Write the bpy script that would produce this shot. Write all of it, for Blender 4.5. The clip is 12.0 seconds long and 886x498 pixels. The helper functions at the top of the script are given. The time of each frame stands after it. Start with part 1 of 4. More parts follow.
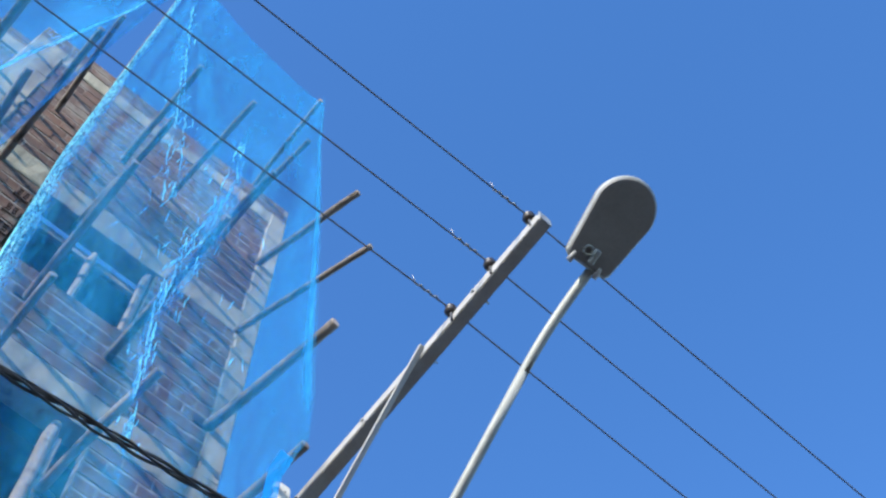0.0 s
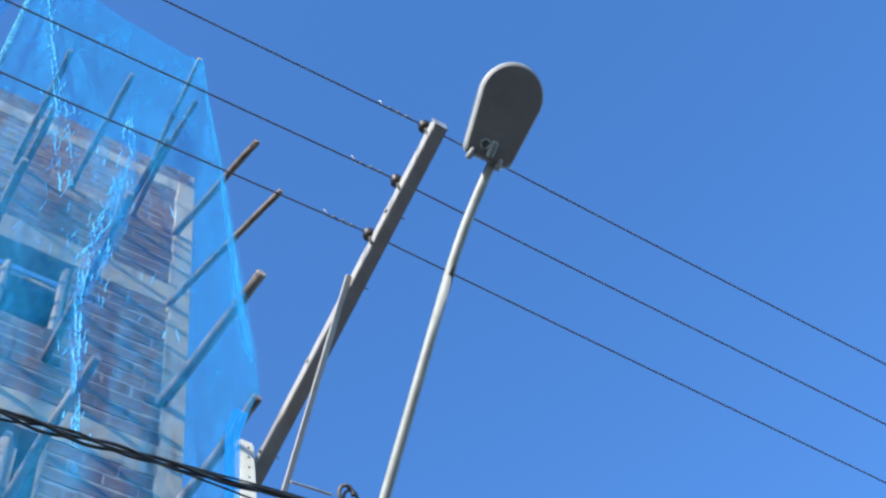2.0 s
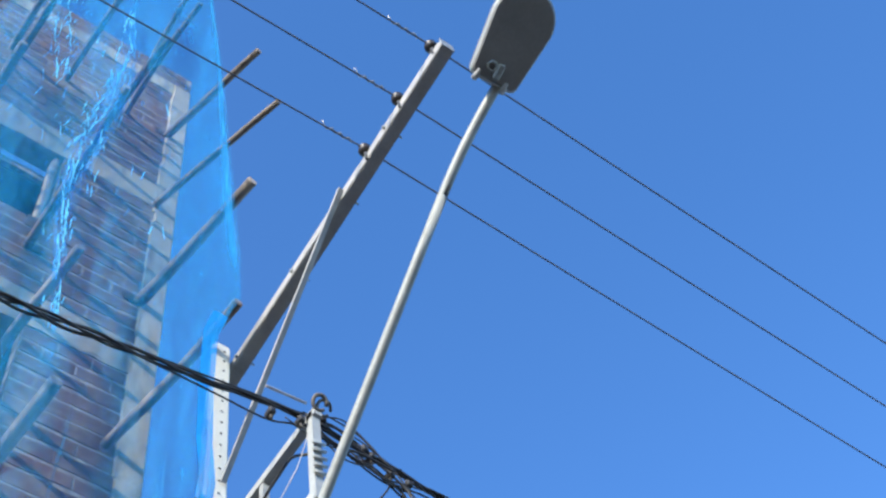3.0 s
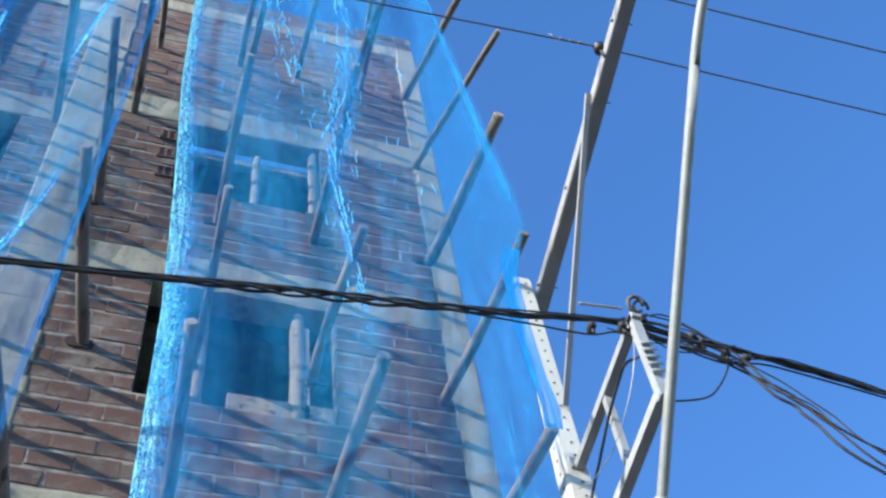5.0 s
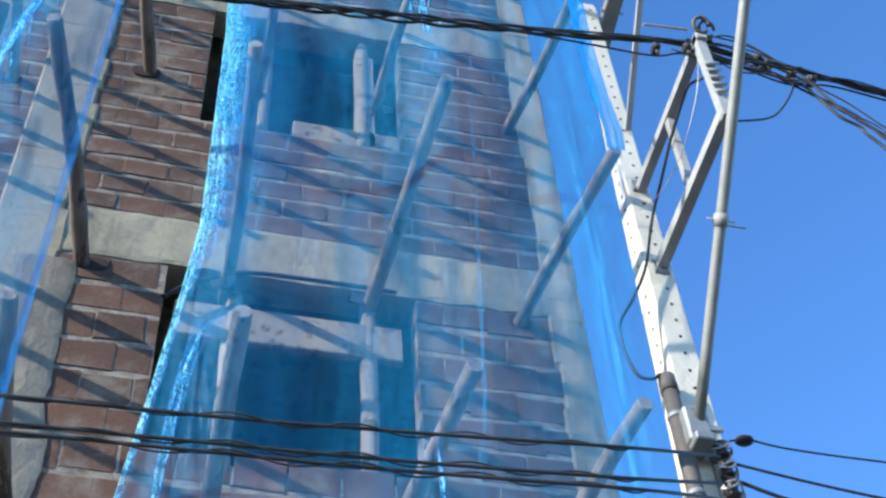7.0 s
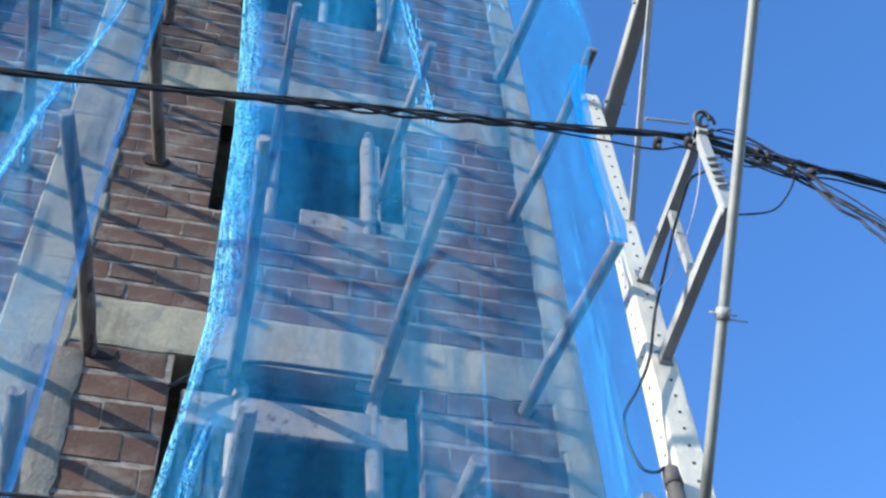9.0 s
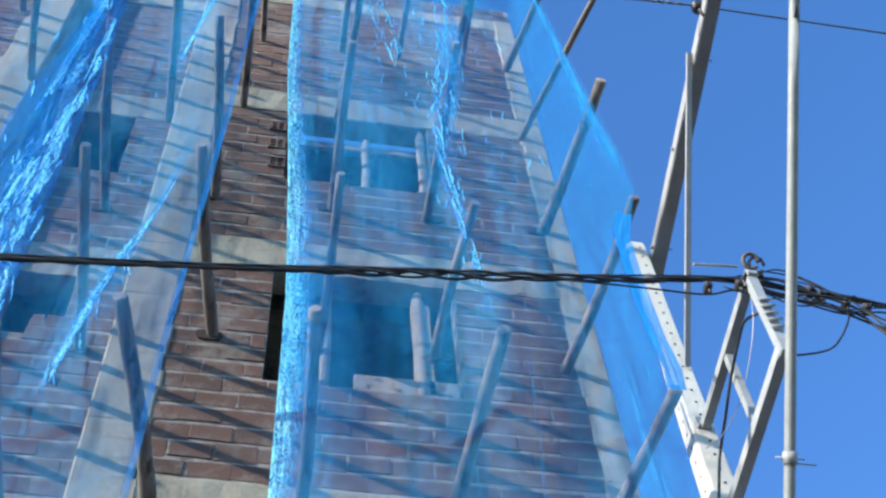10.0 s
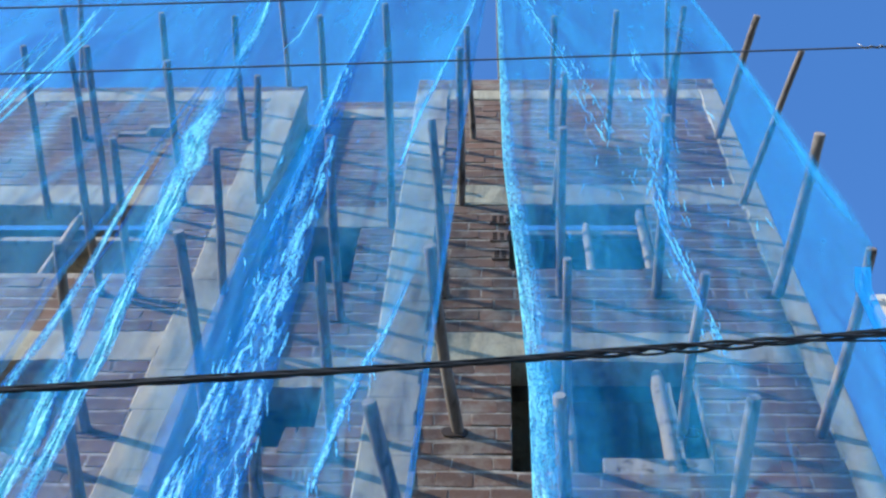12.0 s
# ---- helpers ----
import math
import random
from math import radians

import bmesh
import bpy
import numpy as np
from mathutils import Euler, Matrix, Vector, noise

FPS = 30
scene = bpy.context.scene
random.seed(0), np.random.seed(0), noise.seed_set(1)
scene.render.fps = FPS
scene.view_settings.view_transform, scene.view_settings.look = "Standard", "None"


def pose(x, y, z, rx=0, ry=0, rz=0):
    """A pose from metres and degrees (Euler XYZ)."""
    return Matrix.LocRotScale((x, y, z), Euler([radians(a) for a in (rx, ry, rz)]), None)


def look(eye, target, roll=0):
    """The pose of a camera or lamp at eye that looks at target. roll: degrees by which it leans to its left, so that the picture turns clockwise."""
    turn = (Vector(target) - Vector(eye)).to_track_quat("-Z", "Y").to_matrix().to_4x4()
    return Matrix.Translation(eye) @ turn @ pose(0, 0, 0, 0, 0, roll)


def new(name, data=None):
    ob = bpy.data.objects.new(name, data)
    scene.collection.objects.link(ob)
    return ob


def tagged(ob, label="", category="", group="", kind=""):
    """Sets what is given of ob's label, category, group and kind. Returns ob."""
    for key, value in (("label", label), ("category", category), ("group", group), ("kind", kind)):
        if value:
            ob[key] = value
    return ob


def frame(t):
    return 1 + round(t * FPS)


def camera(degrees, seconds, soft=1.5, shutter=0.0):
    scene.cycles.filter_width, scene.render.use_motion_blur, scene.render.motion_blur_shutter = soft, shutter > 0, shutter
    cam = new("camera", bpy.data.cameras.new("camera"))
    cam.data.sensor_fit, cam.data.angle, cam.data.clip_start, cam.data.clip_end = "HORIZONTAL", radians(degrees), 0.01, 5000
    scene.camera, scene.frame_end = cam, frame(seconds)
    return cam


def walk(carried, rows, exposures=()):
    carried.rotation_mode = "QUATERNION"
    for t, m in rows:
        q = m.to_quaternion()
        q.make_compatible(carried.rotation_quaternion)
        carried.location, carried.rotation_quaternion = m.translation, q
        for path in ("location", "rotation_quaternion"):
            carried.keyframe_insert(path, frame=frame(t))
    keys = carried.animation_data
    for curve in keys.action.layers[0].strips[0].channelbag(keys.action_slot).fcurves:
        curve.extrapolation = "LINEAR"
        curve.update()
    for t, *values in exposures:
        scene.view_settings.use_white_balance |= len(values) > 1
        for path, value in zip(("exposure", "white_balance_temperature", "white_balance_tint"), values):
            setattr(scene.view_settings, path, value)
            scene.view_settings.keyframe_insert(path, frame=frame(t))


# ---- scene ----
LENS = 2 * math.degrees(math.atan(784 / 2400))
cam = camera(LENS, 12.0, soft=2.5)
PATH = [
    (0, (0.030, -4.763, 1.717), (0.537, -4.222, 3.575), -2.36),
    (0.5, (0.075, -4.802, 1.688), (0.661, -4.324, 3.540), -13.09),
    (1, (0.079, -4.815, 1.684), (0.730, -4.351, 3.517), -15.75),
    (1.5, (0.101, -4.801, 1.702), (0.725, -4.305, 3.536), -18.25),
    (2, (0.121, -4.786, 1.691), (0.770, -4.220, 3.496), -20.49),
    (2.5, (0.131, -4.723, 1.695), (0.837, -4.106, 3.462), -15.88),
    (2.7, (0.140, -4.702, 1.695), (0.861, -4.083, 3.455), -14.69),
    (4.3, (0.103, -4.671, 1.733), (0.611, -3.949, 3.528), -12.68),
    (4.5, (0.108, -4.650, 1.751), (0.585, -3.900, 3.542), -11.63),
    (5, (0.072, -4.644, 1.709), (0.475, -3.752, 3.453), -10.78),
    (5.5, (0.051, -4.647, 1.663), (0.454, -3.652, 3.350), -7.90),
    (6, (0.062, -4.615, 1.644), (0.431, -3.530, 3.283), -5.81),
    (6.5, (0.086, -4.586, 1.620), (0.436, -3.414, 3.203), -5.02),
    (6.7, (0.084, -4.579, 1.615), (0.452, -3.376, 3.170), -5.18),
    (8.3, (0.104, -4.680, 1.589), (0.483, -3.444, 3.115), -4.17),
    (8.5, (0.103, -4.665, 1.591), (0.494, -3.443, 3.125), -4.47),
    (9, (0.076, -4.682, 1.611), (0.421, -3.546, 3.221), -4.79),
    (9.5, (0.069, -4.690, 1.612), (0.385, -3.660, 3.297), -6.41),
    (10, (0.053, -4.717, 1.629), (0.299, -3.752, 3.363), -6.21),
    (10.5, (0.029, -4.725, 1.634), (0.167, -3.837, 3.420), -2.17),
    (11, (0.029, -4.738, 1.620), (0.048, -3.925, 3.447), 3.40),
    (11.5, (0.012, -4.739, 1.608), (-0.073, -3.923, 3.432), 6.96),
    (12, (-0.003, -4.727, 1.603), (-0.087, -3.852, 3.399), 4.97),
]
walk(cam, [(t, look(eye, target, roll)) for t, eye, target, roll in PATH])

# ---- light ----
SUN = Vector((-1.0, -0.42, 0.47)).normalized()
world = bpy.data.worlds.new("sky")
scene.world = world
world.use_nodes = True
wn, wl = world.node_tree.nodes, world.node_tree.links
sky = wn.new("ShaderNodeTexSky")
sky.sky_type, sky.sun_disc = "NISHITA", False
sky.sun_elevation = math.asin(SUN.z)
sky.sun_rotation = math.atan2(SUN.x, SUN.y)
sky.altitude, sky.air_density, sky.dust_density, sky.ozone_density = 2500, 1.0, 0.3, 3.0
deep = wn.new("ShaderNodeHueSaturation")
deep.inputs["Saturation"].default_value = 1.18
deep.inputs["Hue"].default_value = 0.504
wl.new(sky.outputs["Color"], deep.inputs["Color"])
wl.new(deep.outputs["Color"], wn["Background"].inputs["Color"])
wn["Background"].inputs["Strength"].default_value = 0.222
sun_data = bpy.data.lights.new("sun", "SUN")
sun_data.energy, sun_data.angle, sun_data.color = 4.5, radians(0.5), (1.0, 0.95, 0.86)
sun = new("sun", sun_data)
sun.matrix_world = look(tuple(SUN * 60), (0, 0, 0))
scene.view_settings.exposure = 1.07


# ---- materials ----
class Nodes:
    """Short hand for one node material."""

    def __init__(self, name):
        self.mat = bpy.data.materials.new(name)
        self.mat.use_nodes = True
        self.n, self.l = self.mat.node_tree.nodes, self.mat.node_tree.links
        self.p = self.n["Principled BSDF"]
        self.out = self.n["Material Output"]
        self.coord = self.n.new("ShaderNodeTexCoord")

    def noise(self, scale, detail=4.0, stretch=(1, 1, 1), rough=0.6, space="Object"):
        m = self.n.new("ShaderNodeMapping")
        m.inputs["Scale"].default_value = stretch
        self.l.new(self.coord.outputs[space], m.inputs["Vector"])
        t = self.n.new("ShaderNodeTexNoise")
        t.inputs["Scale"].default_value, t.inputs["Detail"].default_value, t.inputs["Roughness"].default_value = scale, detail, rough
        self.l.new(m.outputs["Vector"], t.inputs["Vector"])
        return t.outputs["Fac"]

    def ramp(self, fac, *stops):
        r = self.n.new("ShaderNodeValToRGB")
        e = r.color_ramp.elements
        while len(e) < len(stops):
            e.new(0.5)
        for el, (pos, col) in zip(e, stops):
            el.position, el.color = pos, (*col, 1)
        self.l.new(fac, r.inputs["Fac"])
        return r.outputs["Color"]

    def mix(self, fac, a, b, mode="MIX"):
        m = self.n.new("ShaderNodeMix")
        m.data_type, m.blend_type = "RGBA", mode
        for sock, v in ((m.inputs[0], fac), (m.inputs[6], a), (m.inputs[7], b)):
            if isinstance(v, (int, float)):
                sock.default_value = v
            elif isinstance(v, tuple):
                sock.default_value = (*v, 1)
            else:
                self.l.new(v, sock)
        return m.outputs[2]

    def bump(self, fac, strength=0.4, distance=0.01):
        b = self.n.new("ShaderNodeBump")
        b.inputs["Strength"].default_value, b.inputs["Distance"].default_value = strength, distance
        self.l.new(fac, b.inputs["Height"])
        self.l.new(b.outputs["Normal"], self.p.inputs["Normal"])

    def done(self, colour, rough=0.8, metal=0.0):
        if isinstance(colour, tuple):
            self.p.inputs["Base Color"].default_value = (*colour, 1)
        else:
            self.l.new(colour, self.p.inputs["Base Color"])
        if isinstance(rough, (int, float)):
            self.p.inputs["Roughness"].default_value = rough
        else:
            self.l.new(rough, self.p.inputs["Roughness"])
        self.p.inputs["Metallic"].default_value = metal
        return self.mat


def concrete(name, light, dark, dirt=0.0, space="Object"):
    m = Nodes(name)
    big, fine = m.noise(1.9, 7, space=space, rough=0.65), m.noise(42, 5, space=space)
    streak = m.noise(6, 5, (1, 1, 0.16), space=space)
    c = m.ramp(big, (0.32, dark), (0.68, light))
    c = m.mix(0.4, c, m.ramp(fine, (0.3, dark), (0.75, light)))
    c = m.mix(m.ramp(streak, (0.52, (0, 0, 0)), (0.75, (0.5 + dirt,) * 3)), c, tuple(v * 0.55 for v in dark))
    if dirt:
        blot = m.noise(4.5, 7, (1, 1, 0.8), 0.7, space)
        c = m.mix(m.ramp(blot, (0.55, (0, 0, 0)), (0.68, (dirt, dirt, dirt))), c, (0.2, 0.165, 0.125))
        pit = m.noise(95, 3, space=space)
        c = m.mix(m.ramp(pit, (0.66, (0, 0, 0)), (0.74, (0.7, 0.7, 0.7))), c, tuple(v * 0.4 for v in dark))
    m.bump(fine, 0.6, 0.01)
    return m.done(c, 0.9)


def brick_clay():
    m = Nodes("hollow_clay_brick")
    info = m.n.new("ShaderNodeObjectInfo")
    rnd = info.outputs["Random"]
    c = m.ramp(rnd, (0.0, (0.042, 0.023, 0.016)), (0.35, (0.08, 0.039, 0.024)), (0.7, (0.125, 0.058, 0.034)), (1.0, (0.09, 0.054, 0.038)))
    patch, fine = m.noise(6, 5, space="Object"), m.noise(70, 4)
    ridges = m.noise(14, 2, (0.15, 1, 6))
    c = m.mix(m.ramp(patch, (0.5, (0, 0, 0)), (0.72, (0.55, 0.55, 0.55))), c, (0.27, 0.225, 0.175))
    c = m.mix(0.3, c, m.ramp(fine, (0.3, (0.07, 0.035, 0.023)), (0.7, (0.24, 0.118, 0.073))))
    where = m.n.new("ShaderNodeNewGeometry").outputs["Position"]
    smear = m.n.new("ShaderNodeTexNoise")
    smear.inputs["Scale"].default_value, smear.inputs["Detail"].default_value, smear.inputs["Roughness"].default_value = 2.6, 7, 0.68
    m.l.new(where, smear.inputs["Vector"])
    c = m.mix(m.ramp(smear.outputs["Fac"], (0.52, (0, 0, 0)), (0.64, (0.75, 0.75, 0.75))), c, (0.215, 0.18, 0.138))
    soot = m.n.new("ShaderNodeTexNoise")
    soot.inputs["Scale"].default_value, soot.inputs["Detail"].default_value = 1.1, 4
    m.l.new(where, soot.inputs["Vector"])
    c = m.mix(m.ramp(soot.outputs["Fac"], (0.5, (0, 0, 0)), (0.7, (0.5, 0.5, 0.5))), c, (0.075, 0.05, 0.04))
    m.bump(ridges, 0.35, 0.006)
    return m.done(c, 0.88)


def mortar():
    """Hand-laid mortar: pale where it is full, dark where it fell out of the joint."""
    m = Nodes("rough_mortar")
    big, mid, fine = m.noise(2.3, 5), m.noise(11, 5, (1, 1, 1.6), 0.65), m.noise(60, 4)
    c = m.ramp(mid, (0.35, (0.09, 0.06, 0.044)), (0.46, (0.22, 0.175, 0.13)), (0.62, (0.41, 0.355, 0.285)))
    c = m.mix(m.ramp(big, (0.4, (0.55, 0.55, 0.55)), (0.6, (0.0, 0.0, 0.0))), c, (0.21, 0.15, 0.115))
    c = m.mix(0.25, c, m.ramp(fine, (0.3, (0.14, 0.11, 0.085)), (0.7, (0.44, 0.39, 0.32))))
    m.bump(fine, 0.7, 0.012)
    return m.done(c, 0.93)


def wood(name, a, b, grey):
    m = Nodes(name)
    grain, patch = m.noise(26, 5, (1, 0.06, 1)), m.noise(3.2, 4)
    c = m.ramp(grain, (0.3, a), (0.7, b))
    c = m.mix(m.ramp(patch, (0.45, (0, 0, 0)), (0.65, (0.7, 0.7, 0.7))), c, grey)
    bark = m.noise(7.5, 6, (1, 0.35, 1), 0.7)
    c = m.mix(m.ramp(bark, (0.54, (0, 0, 0)), (0.6, (0.85, 0.85, 0.85))), c, tuple(v * 0.35 for v in a))
    knots = m.noise(9, 2, (1, 0.5, 1))
    c = m.mix(m.ramp(knots, (0.68, (0, 0, 0)), (0.76, (0.8, 0.8, 0.8))), c, tuple(v * 0.3 for v in a))
    m.bump(grain, 0.6, 0.006)
    return m.done(c, 0.82)


def metal(name, light, dark, rough, metallic, rust=0.0):
    m = Nodes(name)
    big, fine = m.noise(7, 5), m.noise(60, 4)
    c = m.ramp(big, (0.3, dark), (0.7, light))
    c = m.mix(0.3, c, m.ramp(fine, (0.35, dark), (0.65, light)))
    if rust:
        c = m.mix(m.ramp(m.noise(13, 6), (0.56, (0, 0, 0)), (0.72, (rust, rust, rust))), c, (0.14, 0.07, 0.04))
    m.bump(fine, 0.12, 0.003)
    return m.done(c, rough, metallic)


def net(name, cover, colour, shine, crumple=16, relief=0.6, gathered_glints=False, uneven_cover=False, soft=False):
    """Woven plastic mesh: open holes between blue threads that let part of the light through."""
    m = Nodes(name)
    m.n.remove(m.p)
    diff, trans, gloss = (m.n.new(k) for k in ("ShaderNodeBsdfDiffuse", "ShaderNodeBsdfTranslucent", "ShaderNodeBsdfGlossy"))
    clear = m.n.new("ShaderNodeBsdfTransparent")
    tone = m.ramp(m.noise(2.2, 5, (1, 1, 0.25)), (0.3, tuple(v * 0.8 for v in colour)), (0.7, colour))
    for s in (diff, trans):
        m.l.new(tone, s.inputs["Color"])
    gloss.inputs["Color"].default_value, gloss.inputs["Roughness"].default_value = (0.75, 0.9, 1.0, 1), 0.38
    a, b, c = (m.n.new("ShaderNodeMixShader") for _ in range(3))
    a.inputs[0].default_value, b.inputs[0].default_value = 0.5, shine
    m.l.new(diff.outputs[0], a.inputs[1]), m.l.new(trans.outputs[0], a.inputs[2])
    m.l.new(a.outputs[0], b.inputs[1]), m.l.new(gloss.outputs[0], b.inputs[2])
    density = m.ramp(m.noise(3.5, 6, (1.6, 1.6, 0.3)), (0.3, (cover * 0.78,) * 3), (0.72, (min(1, cover * 1.28),) * 3))
    if uneven_cover:
        # cover rises with height, standing in for the steeper view of the weave
        split, level = m.n.new("ShaderNodeSeparateXYZ"), m.n.new("ShaderNodeMapRange")
        m.l.new(m.coord.outputs["Object"], split.inputs[0])
        m.l.new(split.outputs["Z"], level.inputs["Value"])
        for k, v in (("From Min", 4.0), ("From Max", 14.5), ("To Min", 0.0), ("To Max", 1.0)):
            level.inputs[k].default_value = v
        height_cover = m.ramp(level.outputs["Result"], (0.0, (0.68,) * 3), (0.42, (0.97,) * 3), (1.0, (1.2,) * 3))
        density = m.mix(1.0, density, height_cover, "MULTIPLY")
        crease = m.ramp(m.noise(9, 6, (1.5, 1.5, 0.35), 0.7), (0.35, (0.85,) * 3), (0.62, (1.0,) * 3), (0.72, (1.35,) * 3))
        density = m.mix(1.0, density, crease, "MULTIPLY")
    if gathered_glints:
        # threads bunch along the fold, their sunlit brightness painted pale; the band thins towards its sides
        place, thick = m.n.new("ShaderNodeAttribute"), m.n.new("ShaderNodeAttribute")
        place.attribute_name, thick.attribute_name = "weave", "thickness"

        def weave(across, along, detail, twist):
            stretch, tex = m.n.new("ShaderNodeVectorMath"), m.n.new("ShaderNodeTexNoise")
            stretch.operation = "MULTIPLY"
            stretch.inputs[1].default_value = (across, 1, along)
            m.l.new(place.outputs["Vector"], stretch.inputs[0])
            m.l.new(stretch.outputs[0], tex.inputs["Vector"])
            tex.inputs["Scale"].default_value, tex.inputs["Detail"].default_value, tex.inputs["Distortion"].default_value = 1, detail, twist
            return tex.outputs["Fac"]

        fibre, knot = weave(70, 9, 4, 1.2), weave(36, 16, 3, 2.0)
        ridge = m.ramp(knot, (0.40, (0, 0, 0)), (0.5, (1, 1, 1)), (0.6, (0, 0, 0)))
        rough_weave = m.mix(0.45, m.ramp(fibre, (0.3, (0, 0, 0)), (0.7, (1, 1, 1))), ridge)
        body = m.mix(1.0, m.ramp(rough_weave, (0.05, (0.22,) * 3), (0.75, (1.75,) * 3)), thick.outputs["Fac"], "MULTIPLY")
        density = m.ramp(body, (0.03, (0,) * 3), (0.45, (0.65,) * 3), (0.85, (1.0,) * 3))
        # paler cyan where denser: sun glints put into the thread colour
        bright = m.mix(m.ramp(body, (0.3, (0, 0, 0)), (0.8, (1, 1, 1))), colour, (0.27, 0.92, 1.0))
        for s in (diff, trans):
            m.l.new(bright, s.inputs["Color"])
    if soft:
        # a smooth pale band, painted for sunlit sheen, whose cover fades to its sides
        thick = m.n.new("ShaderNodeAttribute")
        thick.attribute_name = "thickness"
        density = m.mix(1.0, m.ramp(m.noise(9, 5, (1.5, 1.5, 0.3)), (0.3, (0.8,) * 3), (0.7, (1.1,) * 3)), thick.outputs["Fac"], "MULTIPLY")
    m.l.new(density, c.inputs[0])
    m.l.new(clear.outputs[0], c.inputs[1]), m.l.new(b.outputs[0], c.inputs[2])
    m.l.new(c.outputs[0], m.out.inputs["Surface"])
    crinkle = m.n.new("ShaderNodeBump")
    crinkle.inputs["Strength"].default_value, crinkle.inputs["Distance"].default_value = relief, 0.03
    m.l.new(rough_weave if gathered_glints else m.noise(crumple, 5, (1, 1, 0.3)), crinkle.inputs["Height"])
    for s in (diff, trans, gloss):
        m.l.new(crinkle.outputs[0], s.inputs["Normal"])
    return m.mat


CONCRETE = concrete("weathered_concrete", (0.44, 0.385, 0.265), (0.205, 0.175, 0.12), 0.7)
POST_CONCRETE = concrete("pale_post_concrete", (0.76, 0.695, 0.56), (0.62, 0.565, 0.455))
MORTAR = mortar()
CEMENT = concrete("coarse_cement_patch", (0.29, 0.262, 0.21), (0.13, 0.112, 0.088), 0.7)
ASPHALT = concrete("asphalt", (0.06, 0.06, 0.06), (0.035, 0.035, 0.035))
PAVING = concrete("pavement_concrete", (0.3, 0.29, 0.27), (0.2, 0.19, 0.18))
BRICK = brick_clay()
POLE_WOOD = wood("weathered_pole_wood", (0.075, 0.054, 0.04), (0.235, 0.19, 0.15), (0.25, 0.22, 0.19))
CUT_WOOD = wood("cut_wood_end", (0.27, 0.2, 0.15), (0.34, 0.27, 0.21), (0.3, 0.26, 0.22))
PLANK_WOOD = wood("pale_prop_wood", (0.22, 0.18, 0.135), (0.34, 0.29, 0.23), (0.29, 0.26, 0.22))
STEEL = metal("galvanised_steel", (0.33, 0.345, 0.335), (0.2, 0.21, 0.205), 0.58, 0.4)
ARM_STEEL = metal("dull_painted_steel", (0.36, 0.35, 0.33), (0.25, 0.243, 0.23), 0.65, 0.1, 0.15)
PIPE_STEEL = metal("dulled_galvanised_pipe", (0.28, 0.29, 0.265), (0.18, 0.188, 0.173), 0.6, 0.2)
BRACKET_STEEL = metal("pale_galvanised_bracket", (0.39, 0.4, 0.385), (0.26, 0.27, 0.26), 0.6, 0.15, 0.12)
CONDUIT = metal("dark_weathered_conduit", (0.13, 0.115, 0.1), (0.07, 0.06, 0.053), 0.7, 0.1, 0.3)
LAMP_GREY = metal("grey_lamp_housing", (0.2, 0.194, 0.185), (0.14, 0.136, 0.13), 0.62, 0.05)
LAMP_RIM = metal("pale_lamp_rim", (0.4, 0.41, 0.385), (0.3, 0.31, 0.29), 0.55, 0.15)
CABLE = metal("black_cable_sheath", (0.022, 0.021, 0.022), (0.012, 0.012, 0.012), 0.6, 0.0)
WIRE = Nodes("weathered_conductor").done((0.075, 0.078, 0.09), 0.85)
ROD = metal("bare_wire_wrap", (0.5, 0.47, 0.44), (0.3, 0.27, 0.25), 0.45, 0.6)
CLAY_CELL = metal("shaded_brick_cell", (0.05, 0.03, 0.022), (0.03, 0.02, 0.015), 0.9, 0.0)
GLAZE = metal("brown_porcelain", (0.03, 0.022, 0.019), (0.018, 0.014, 0.013), 0.45, 0.0)
DARK = metal("hole_shade", (0.03, 0.028, 0.026), (0.02, 0.02, 0.02), 0.9, 0.0)
NET = net("blue_net", 0.34, (0.02, 0.46, 0.95), 0.03, uneven_cover=True)
NET_BAND = net("gathered_glint_net", 0.5, (0.02, 0.42, 0.95), 0.06, 34, 0.5, True)
NET_HEM = net("doubled_blue_net", 0.42, (0.018, 0.3, 0.82), 0.03)
NET_SOFT = net("soft_sheen_net", 0.5, (0.06, 0.56, 1.0), 0.04, soft=True)
NET_ROLL = net("rolled_blue_net", 0.85, (0.02, 0.4, 0.92), 0.03)



# ---- building tools ----
def box(bm, x0, x1, y0, y1, z0, z1, bevel=0.0):
    g = bmesh.ops.create_cube(bm, size=1, matrix=Matrix.Translation(((x0 + x1) / 2, (y0 + y1) / 2, (z0 + z1) / 2)) @ Matrix.Diagonal((abs(x1 - x0), abs(y1 - y0), abs(z1 - z0), 1)))
    if bevel:
        edges = list({e for v in g["verts"] for e in v.link_edges})
        bmesh.ops.bevel(bm, geom=edges, offset=bevel, segments=1, affect="EDGES")


